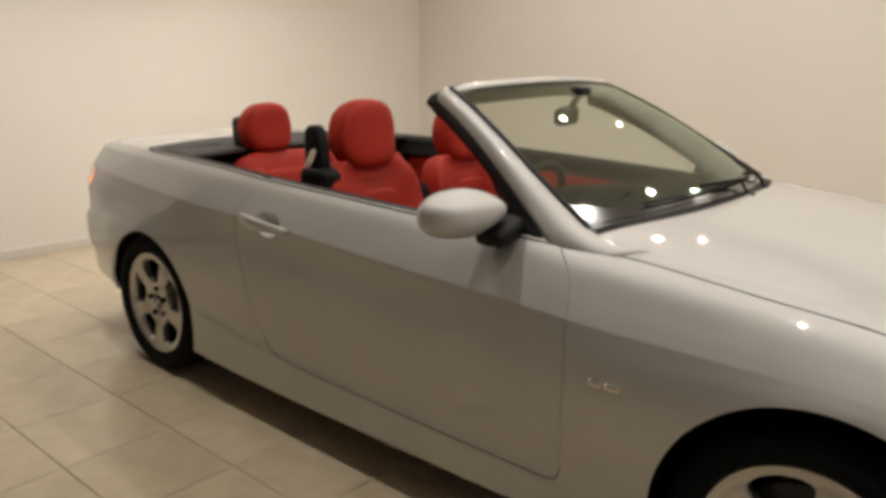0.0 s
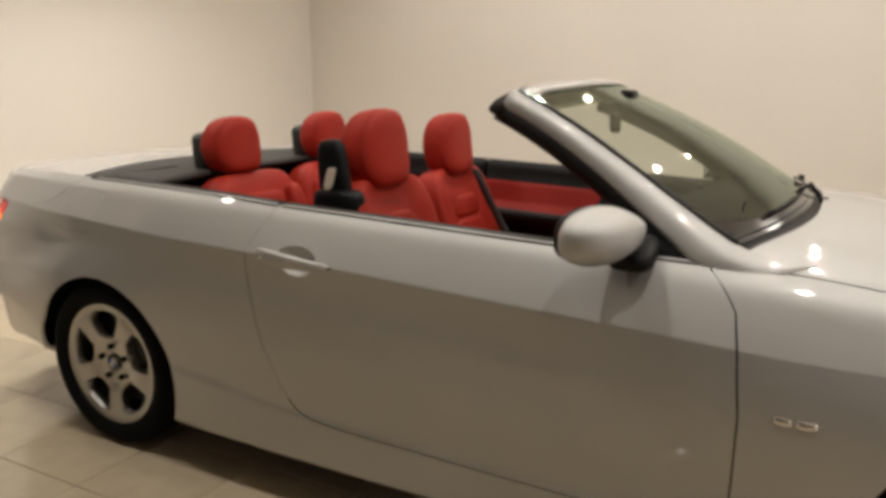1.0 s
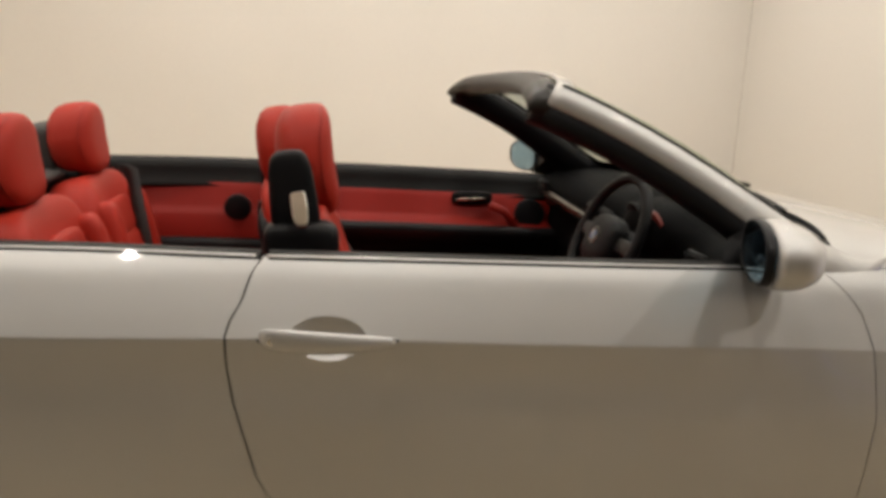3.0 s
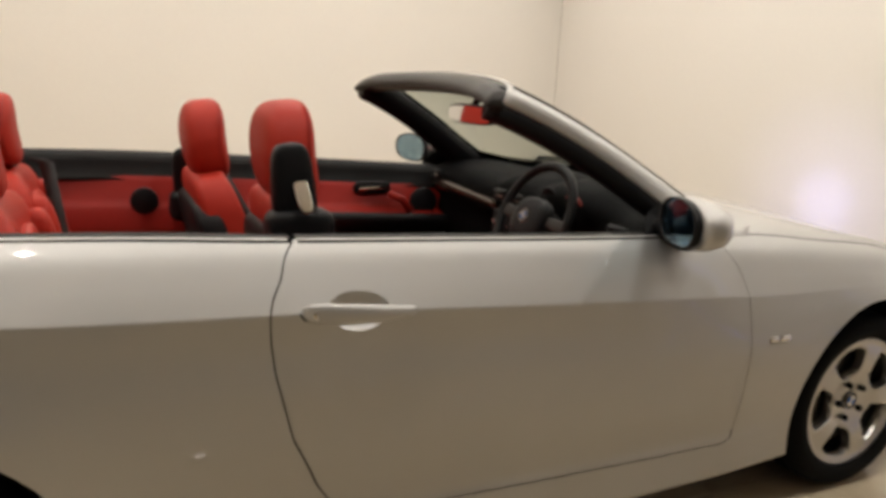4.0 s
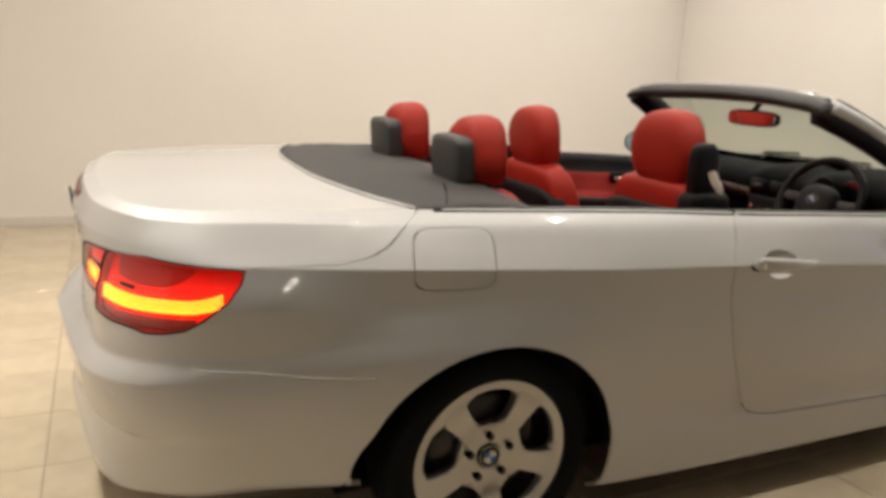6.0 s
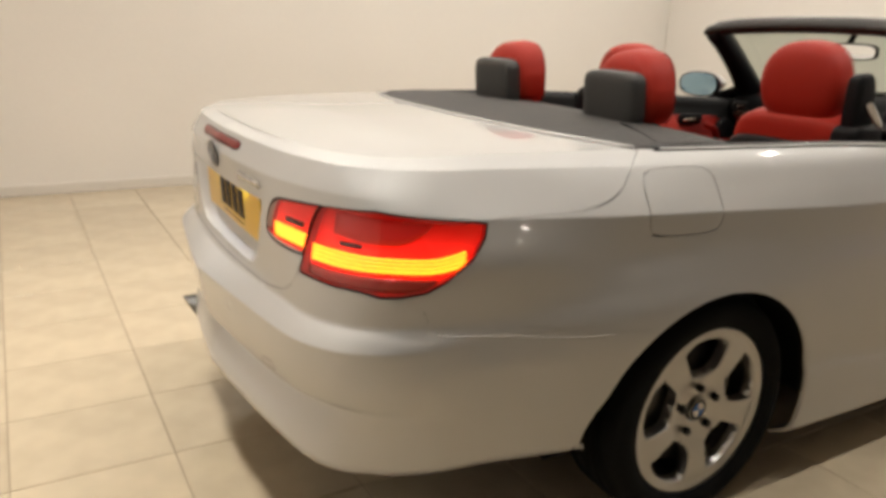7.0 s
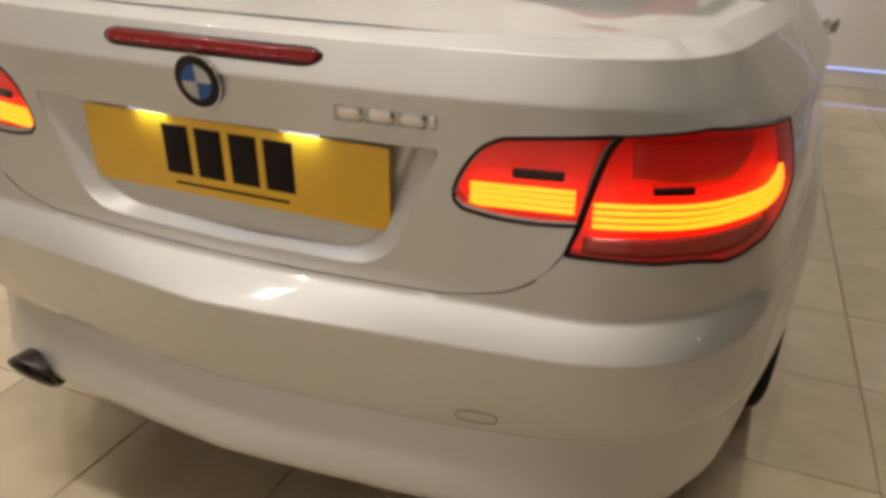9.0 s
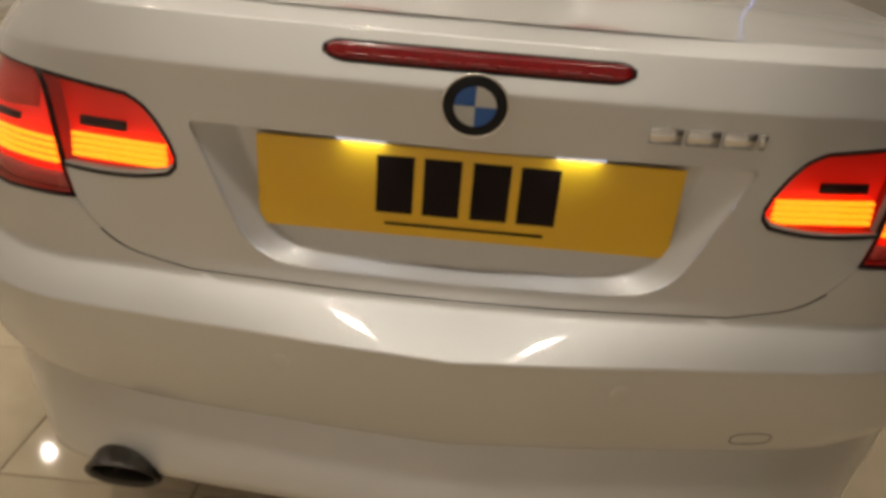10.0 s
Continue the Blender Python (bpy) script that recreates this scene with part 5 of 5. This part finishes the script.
bm = bmesh.new()
box(bm, 1.15, 0, 0.30, 2.3, 1.5, 0.04)
part("cabin_floor", bm, CARPET, car, "black carpeted cabin floor", smooth=False)
bm = bmesh.new()
box(bm, 0.02, 0, 0.62, 0.04, 1.44, 0.70)
part("rear_bulkhead", bm, CARPET, car, smooth=False)
bm = bmesh.new()
box(bm, 2.12, 0, 0.62, 0.04, 1.44, 0.60)
part("front_bulkhead", bm, CARPET, car, smooth=False)


# ---------------------------------------------------------------- seats
def rounded(sx, sy, sz, m, e=0.32, shape=None, n=36, k=20):
    return squircle(sx, sy, sz, m, e, e, n, k, shape)


def headrest_shape(sz, sy):
    def f(p):
        q = p.copy()
        h = q.z / sz
        q.y *= 1.0 - 0.12 * max(0, h) ** 2 - 0.16 * max(0, -h) ** 1.5
        q.x += 0.014 * h * h
        q.z -= 0.030 * (q.y / sy) ** 2 * (1 if h > 0 else 0)
        if q.x > 0:
            q.x *= 1.0 - 0.12 * min(1.0, abs(q.y / sy)) ** 4
        return q
    return f


def piping(sx, sy, sz, m, shape):
    """A seam cord round the front edge of a cushion."""
    pts = []
    for i in range(49):
        a = 2 * math.pi * i / 48
        p = Vector((sx * 0.62, sy * 0.985 * math.copysign(abs(math.cos(a)) ** 0.46, math.cos(a)), sz * 0.985 * math.copysign(abs(math.sin(a)) ** 0.46, math.sin(a))))
        pts.append(m @ shape(p))
    return rod(pts, 0.0016, 6)


def front_seat(x, y, z):
    """x, y, z: the middle of the headrest's top."""
    m = Matrix.Translation((x + 0.055, y, z - 0.515)) @ pose(0, 0, 0, 0, -13, 0)

    def back_shape(p):
        q = p.copy()
        h = q.z / 0.30
        q.y *= 1.0 - 0.10 * max(0, h) ** 2
        if q.x > 0:
            q.x += 0.045 * abs(q.y / 0.25) ** 2.5 * (1 - 0.55 * max(0, h)) - 0.012 * math.cos(h * 9)  * (abs(q.y) < 0.15)
        return q
    seat = part("front_seat", rounded(0.062, 0.255, 0.295, m, 0.36, back_shape), RED, car, "red leather front seat with black sides")
    hm = Matrix.Translation((x - 0.002, y, z - 0.128)) @ pose(0, 0, 0, 0, -7, 0)
    hs = headrest_shape(0.132, 0.150)
    head = part("headrest", rounded(0.070, 0.152, 0.136, hm, 0.54, hs), RED, seat, "red leather headrest")
    part("headrest_seam", piping(0.066, 0.150, 0.132, hm, hs), RED_DARK, head)
    part("headrest_collar", squircle(0.035, 0.085, 0.02, Matrix.Translation((x + 0.008, y, z - 0.252)), 0.5, 0.5), BLACK_SOFT, seat)

    part("seat_shell", rounded(0.056, 0.266, 0.270, m @ Matrix.Translation((-0.034, 0, -0.055)), 0.36), BLACK_SOFT, seat, "black leather seat shell")
    part("seat_cushion", rounded(0.27, 0.255, 0.065, Matrix.Translation((x + 0.42, y, 0.50)) @ pose(0, 0, 0, 0, -6, 0), 0.4, lambda p: p + Vector((0, 0, 0.05 * abs(p.y / 0.25) ** 3 * (p.z > 0)))), RED, seat)
    for k in range(4):
        zc = -0.20 + 0.105 * k
        part("quilted_roll", squircle(0.018, 0.135, 0.050, m @ Matrix.Translation((0.054, 0, zc)), 0.6, 0.6, 22, 10), RED, seat)
    out = -1 if y < 0 else 1
    # belt feeder on the outer shoulder
    low = 0.10 if y > 0 else 0.0
    gm = Matrix.Translation((x - 0.028, y + out * 0.215, z - 0.180 - low)) @ pose(0, 0, 0, 0, -6, 0)
    feeder = part("belt_feeder", rounded(0.052, 0.028, 0.098, gm, 0.5, lambda p: Vector((p.x * (1 - 0.12 * p.z / 0.098), p.y, p.z))), BLACK, seat, "black belt feeder with bright lever")
    part("feeder_foot", rounded(0.085, 0.050, 0.060, Matrix.Translation((x - 0.010, y + out * 0.215, z - 0.300 - low)), 0.5), BLACK, seat)
    bm = squircle(0.018, 0.006, 0.058, Matrix.Translation((x - 0.014, y + out * 0.252, z - 0.195 - low)) @ pose(0, 0, 0, out * 34, -8, 0), 0.6, 0.6, 20, 12)
    part("lever", bm, CHROME, feeder, "bright metal lever")
    return seat


front_seat(0.885, -0.362, 1.237)
front_seat(0.785, 0.370, 1.195)
for sgn in (-1, 1):
    y = sgn * 0.305
    m = Matrix.Translation((0.235, sgn * 0.268, 0.735)) @ pose(0, 0, 0, 0, -14, 0)

    def rear_shape(p):
        q = p.copy()
        h = max(0.0, q.z / 0.25)
        q.y *= 1.0 - 0.16 * h**2
        if q.x > 0:
            q.x -= 0.022 * max(0.0, 1 - abs(q.y / 0.17) ** 2)
        return q
    rear = part("rear_seat", rounded(0.085, 0.258, 0.250, m, 0.40, rear_shape), RED, car, "red leather rear seat")
    for k in (-1, 1):
        part("side_bolster", rounded(0.040, 0.048, 0.205, m @ Matrix.Translation((0.075, k * 0.188, -0.035)) @ pose(0, 0, 0, k * 5, 4, 0), 0.6, None, 22, 16), RED, rear)
    for k in range(3):
        part("quilted_roll", squircle(0.020, 0.135, 0.062, m @ Matrix.Translation((0.070, 0, -0.135 + 0.115 * k)), 0.6, 0.5, 22, 10), RED, rear)
    hm = Matrix.Translation((0.158, y, 1.090)) @ pose(0, 0, 0, 0, -6, 0)
    hs = headrest_shape(0.106, 0.122)
    head = part("headrest", rounded(0.070, 0.130, 0.112, hm, 0.54, hs), RED, rear, "red leather rear headrest")
    part("headrest_seam", piping(0.066, 0.128, 0.108, hm, hs), RED_DARK, head)
    part("roll_hoop_cover", rounded(0.036, 0.108, 0.080, Matrix.Translation((0.078, y, 1.062)) @ pose(0, 0, 0, 0, -5, 0), 0.38), HOOP, car, "charcoal roll hoop cover behind the headrest")
    part("headrest_base", squircle(0.060, 0.10, 0.018, Matrix.Translation((0.13, y, 0.985)), 0.5, 0.5), BLACK, rear)
    part("seat_cushion", rounded(0.24, 0.27, 0.07, Matrix.Translation((0.46, y, 0.50)), 0.4), RED, rear)
    # inertia belt beside the rear seat and at the front seat
    def belt(pts, w, name, owner):
        rows = [[Vector(p) + Vector((w, -w * 0.1, 0.0)), Vector(p) - Vector((w, -w * 0.1, 0.0))] for p in pts]
        return part(name, slab(rows, 0.002), material("belt_webbing", (0.035, 0.034, 0.034), rough=0.8, scale=900, bump=0.4), owner, "dark grey seat belt")
    if sgn > 0:
        belt([(0.270, 0.36, 1.000), (0.300, 0.36, 0.985), (0.330, 0.36, 0.76), (0.345, 0.36, 0.64)], 0.021, "seat_belt", car)
        belt([(0.800, 0.52, 0.960), (0.862, 0.49, 0.945), (0.935, 0.485, 0.81), (1.022, 0.480, 0.67), (1.07, 0.48, 0.58)], 0.021, "seat_belt", car)

# centre console between the seats
bm = bmesh.new()
box(bm, 1.30, 0, 0.50, 1.15, 0.20, 0.26, bevel=0.03, segments=3)
part("centre_console", bm, BLACK_SOFT, car, "black centre console")

# ---------------------------------------------------------------- dashboard and steering wheel
DASH = material("black_dashboard_grain", (0.0045, 0.0045, 0.0048), rough=0.6, spec=0.04, scale=420, bump=0.4, vary=0.08)
TRIM = material("brown_wood_trim", (0.045, 0.030, 0.023), rough=0.22, coat=0.8, scale=30, vary=0.35, coarse=8)
prof = [(2.30, 0.955), (2.10, 0.972), (1.98, 0.968), (1.88, 0.948), (1.835, 0.915), (1.825, 0.880), (1.84, 0.835), (1.87, 0.80), (1.86, 0.74), (1.90, 0.60), (2.00, 0.45), (2.30, 0.45)]
rows = []
for i in range(49):
    y = -0.70 + 1.40 * i / 48
    hump = 0.055 * math.exp(-((y + 0.365) / 0.17) ** 4) + 0.030 * math.exp(-((y - 0.0) / 0.13) ** 4)
    rows.append([(min(x, 2.065 + 0.16 * (1 - (y / 0.705) ** 2)) - (0.05 * math.exp(-((y + 0.365) / 0.17) ** 4) if 0.86 < z < 0.96 else 0), y, z + (hump if 0.90 < z and x < 2.2 else hump * 0.3 if 0.86 < z and x < 2.2 else 0)) for x, z in prof])
dash = part("dashboard", grid_mesh(rows), DASH, car, "black dashboard with wood trim")
part("dash_trim", slab([[(1.822 + 0.02 * (z < 0.85), y, z - 0.02 * (0.62 - y)) for z in (0.835, 0.862, 0.888)] for y in np.linspace(0.10, 0.66, 16)], 0.006), TRIM, dash, "brown glossy trim strip")
part("dash_trim", slab([[(1.815, y, z) for z in (0.845, 0.868)] for y in np.linspace(-0.66, -0.56, 6)], 0.006), TRIM, dash)
for y in (-0.055, 0.055, 0.62, -0.63):
    bm = bmesh.new()
    box(bm, 1.815, y, 0.905, 0.02, 0.085, 0.045, bevel=0.008)
    vent = part("air_vent", bm, BLACK, dash)
    for k in range(3):
        bm = bmesh.new()
        box(bm, 1.803, y, 0.893 + 0.012 * k, 0.004, 0.075, 0.003)
        part("vent_slat", bm, CHROME if k == 1 else BLACK, vent)
bm = bmesh.new()
box(bm, 1.825, 0.0, 0.80, 0.03, 0.20, 0.10, bevel=0.01)
radio = part("radio_panel", bm, BLACK, dash, "black radio panel with bright buttons")
for k in range(4):
    bm = bmesh.new()
    disc(bm, 0.010 if k in (0, 3) else 0.005, 0.012, Matrix.Translation((1.806, -0.075 + 0.05 * k, 0.80)) @ pose(0, 0, 0, 0, 90, 0), 16, 0.002)
    part("button", bm, CHROME, radio)
GAUGE = material("red_gauge_face", (0.20, 0.02, 0.012), rough=0.4)
for y in (-0.43, -0.30):
    bm = bmesh.new()
    disc(bm, 0.048, 0.01, Matrix.Translation((1.80, y, 0.945)) @ pose(0, 0, 0, 0, 75, 0), 32, 0.003)
    part("gauge", bm, GAUGE if y < -0.4 else BLACK, dash)

SM = Matrix.Translation((1.690, -0.365, 0.905)) @ pose(0, 0, 0, 0, -66, 0)
rows = []
for i in range(64):
    a = 2 * math.pi * i / 64
    rows.append([SM @ Vector(((0.178 + 0.016 * math.cos(b)) * math.cos(a), (0.178 + 0.016 * math.cos(b)) * math.sin(a), 0.014 * math.sin(b))) for b in [2 * math.pi * j / 12 for j in range(12)]])
wheel_s = part("steering_wheel", grid_mesh(rows, True, True), BLACK_SOFT, car, "black three-spoke steering wheel")
part("airbag_cover", squircle(0.075, 0.085, 0.035, SM @ Matrix.Translation((-0.01, 0, 0.0)), 0.6, 0.7), BLACK_SOFT, wheel_s)
roundel(wheel_s, SM @ Matrix.Translation((-0.005, 0, 0.034)) @ pose(0, 0, 0, 0, 0, 0), 0.022)
for a, w in ((90, 0.03), (-90, 0.03), (180, 0.04)):
    bm = bmesh.new()
    box(bm, 0.115, 0, -0.002, 0.12, w * 1.3, 0.016, bevel=0.006)
    bmesh.ops.transform(bm, matrix=SM @ pose(0, 0, 0, 0, 0, a), verts=bm.verts)
    part("spoke", bm, DARK_TRIM, wheel_s)
part("steering_column", rod([tuple(SM @ Vector((0, 0, -0.01))), tuple(SM @ Vector((0, 0, -0.22)))], 0.045, 18), BLACK, wheel_s)


# ---------------------------------------------------------------- the showroom
NOSE = float(max(skin(np.array([LENGTH]), np.array([5.0]))[0][0], skin(np.array([LENGTH * 0.93]), np.array([5.0]))[0][0]))
X0, X1, Y0, Y1 = -2.60, 4.55, -7.6, 3.80


def wall(name, ax, ay, bx, by, mat, label, h=CEIL, t=0.15):
    d = Vector((bx - ax, by - ay, 0))
    m = Matrix.Translation((ax, ay, 0)) @ Matrix.Rotation(math.atan2(d.y, d.x), 4, "Z")
    bm = bmesh.new()
    box(bm, d.length / 2, t / 2, h / 2, d.length, t, h)
    bmesh.ops.transform(bm, matrix=m, verts=bm.verts)
    return tagged(part(name, bm, mat, smooth=False), label, "wall", kind="structure")


GLOSS_WALL = material("glossy_white_wall_panel", (0.76, 0.73, 0.69), rough=0.16, coat=0.3, scale=40, vary=0.02, coarse=0.7)
wall("wall_north", X1 + 0.15, Y1, X0 - 0.15, Y1, WALL, "smooth cream painted showroom wall").matrix_basis = Matrix.Translation((0, 0.15, 0))
# unseen walls, added in a dark colour to cut bounce onto the flank
UNSEEN_WALL = material("dim_unseen_wall", (0.16, 0.15, 0.135), rough=0.6)
wall("wall_west", X0, Y1, X0, -1.9, WALL, "smooth cream painted side wall").matrix_basis = Matrix.Translation((-0.15, 0, 0))
wall("wall_west_far", X0, -1.902, X0, Y0, UNSEEN_WALL, "unseen side wall, coloured dark to hold back bounced light").matrix_basis = Matrix.Translation((-0.15, 0, 0))
wall("wall_south", X0 - 0.15, Y0, X1 + 0.15, Y0, UNSEEN_WALL, "unseen far wall, coloured dark to hold back bounced light").matrix_basis = Matrix.Translation((0, -0.15, 0))
# glossy panels on the east wall with open joints
edges = [Y1, 0.08, -3.6, Y0]
east = None
for k in range(len(edges) - 1):
    ya, yb = edges[k], edges[k + 1]
    bm = bmesh.new()
    box(bm, X1 + 0.06, (ya + yb) / 2, CEIL / 2, 0.12, abs(ya - yb) - 0.006, CEIL, bevel=0.003)
    ob = part("wall_panel" if k else "wall_east", bm, GLOSS_WALL, east, smooth=False)
    if k == 0:
        east = tagged(ob, "glossy white wall panels with open joints", "wall", kind="structure")
bm = bmesh.new()
box(bm, X1 + 0.16, (Y0 + Y1) / 2, CEIL / 2, 0.05, Y1 - Y0, CEIL)
part("panel_backing", bm, material("joint_grey", (0.25, 0.24, 0.22), rough=0.8), east, smooth=False)
bm = bmesh.new()
box(bm, (X0 + X1) / 2, (Y0 + Y1) / 2, CEIL + 0.05, X1 - X0 + 0.6, Y1 - Y0 + 0.6, 0.1)
tagged(part("ceiling", bm, WALL, smooth=False), "plain cream ceiling with recessed downlights", "ceiling", kind="structure")

SKIRT_PAINT = material("cream_skirting_paint", (0.70, 0.66, 0.60), rough=0.4, coat=0.2, vary=0.03)
for name, cx, cy, sx, sy in (("baseboard_1", (X0 + X1) / 2, Y1 - 0.008, X1 - X0 - 0.04, 0.014), ("baseboard_2", X0 + 0.008, (Y0 + Y1) / 2, 0.014, Y1 - Y0 - 0.04)):
    bm = bmesh.new()
    box(bm, cx, cy, 0.035, sx, sy, 0.07, bevel=0.003)
    tagged(part(name, bm, SKIRT_PAINT, smooth=False), "low cream skirting board", "skirting", kind="structure")

# a cold strip light along the foot of the east wall
STRIP = glow("cold_strip_glow", (0.42, 0.50, 1.0), 1.3)
bm = bmesh.new()
box(bm, X1 - 0.008, -2.3, 0.135, 0.014, 3.8, 0.012, bevel=0.003)
tagged(part("strip_light", bm, STRIP), "thin blue-white strip light low along the wall", "light")
bm = bmesh.new()
box(bm, X1 - 0.008, -2.21, 1.40, 0.014, 0.010, 2.50, bevel=0.003)
tagged(part("strip_light", bm, STRIP), "thin blue-white upright strip light on the wall", "light")

# cold beams of the lit headlamps on the wall ahead
for sy in (-1, 1):
    for watts, wide in ((13.0, 30), (12.0, 80)):
        data = bpy.data.lights.new("headlamp_beam", "SPOT")
        data.energy, data.color, data.spot_size, data.spot_blend, data.shadow_soft_size = watts, (0.50, 0.50, 1.0), math.radians(wide), 1.0, 0.03
        new("headlamp_beam", data).matrix_basis = look((NOSE + 0.02, sy * 0.62, 0.66), (X1, sy * 0.74, 0.70))

# downlights
RING = material("white_lamp_ring", (0.75, 0.74, 0.72), rough=0.35)
BULB = glow("lit_downlight", (1.0, 0.84, 0.66), 60.0)
bm = lathe([(0.062, 0.0), (0.060, -0.010), (0.050, -0.013), (0.044, -0.004), (0.040, 0.0)], 24)
lamp_ring = tagged(part("downlight", bm, RING), "small round white recessed downlight, lit", "downlight", "downlights in the ceiling")
bm = bmesh.new()
disc(bm, 0.039, 0.003, Matrix.Translation((0, 0, -0.002)), 20)
part("bulb", bm, BULB, lamp_ring, "bright warm bulb face")
lamp_ring.matrix_basis = pose(LAMPS[0][0], LAMPS[0][1], CEIL)
for lx, ly in LAMPS[1:] + FAR_LAMPS + TAIL_LAMPS:
    copy_thing(lamp_ring, pose(lx, ly, CEIL))

# ---------------------------------------------------------------- floor of tiles
TX, TY, OX, OY, JOINT = 0.429, 0.400, -1.15, 0.485, 0.0032
bm = bmesh.new()
box(bm, (X0 + X1) / 2, (Y0 + Y1) / 2, -0.054, X1 - X0, Y1 - Y0, 0.1)
floor = tagged(part("floor", bm, material("grey_brown_grout", (0.27, 0.215, 0.155), rough=0.85, scale=200, bump=0.4), smooth=False), "glossy beige porcelain tile floor with dark joints", "floor", kind="structure")


def tile_mesh(bm, cx, cy, sx, sy):
    b = 0.0015
    lo = [bm.verts.new((cx + sx / 2 * a, cy + sy / 2 * c, -0.006)) for a, c in ((-1, -1), (1, -1), (1, 1), (-1, 1))]
    md = [bm.verts.new((cx + sx / 2 * a, cy + sy / 2 * c, -b)) for a, c in ((-1, -1), (1, -1), (1, 1), (-1, 1))]
    up = [bm.verts.new((cx + (sx / 2 - b) * a, cy + (sy / 2 - b) * c, 0.0)) for a, c in ((-1, -1), (1, -1), (1, 1), (-1, 1))]
    for k in range(4):
        j = (k + 1) % 4
        bm.faces.new((lo[k], lo[j], md[j], md[k]))
        bm.faces.new((md[k], md[j], up[j], up[k]))
    bm.faces.new(up)


meshes = {}
rest = bmesh.new()
for i in range(math.floor((X0 - OX) / TX), math.ceil((X1 - OX) / TX)):
    for j in range(math.floor((Y0 - OY) / TY), math.ceil((Y1 - OY) / TY)):
        xa, xb = max(X0, OX + i * TX + JOINT / 2), min(X1, OX + (i + 1) * TX - JOINT / 2)
        ya, yb = max(Y0, OY + j * TY + JOINT / 2), min(Y1, OY + (j + 1) * TY - JOINT / 2)
        if xb - xa < 0.02 or yb - ya < 0.02:
            continue
        if ya < -3.0:
            tile_mesh(rest, (xa + xb) / 2, (ya + yb) / 2, xb - xa, yb - ya)
            continue
        key = (round(xb - xa, 4), round(yb - ya, 4))
        if key not in meshes:
            tb = bmesh.new()
            tile_mesh(tb, 0, 0, *key)
            me = bpy.data.meshes.new("tile")
            tb.to_mesh(me)
            tb.free()
            me.materials.append(FLOOR)
            meshes[key] = me
        ob = new("tile", meshes[key])
        ob.parent = floor
        ob.location = ((xa + xb) / 2, (ya + yb) / 2, 0)
tagged(part("far_tiles", rest, FLOOR, floor, smooth=False), kind="stuff")
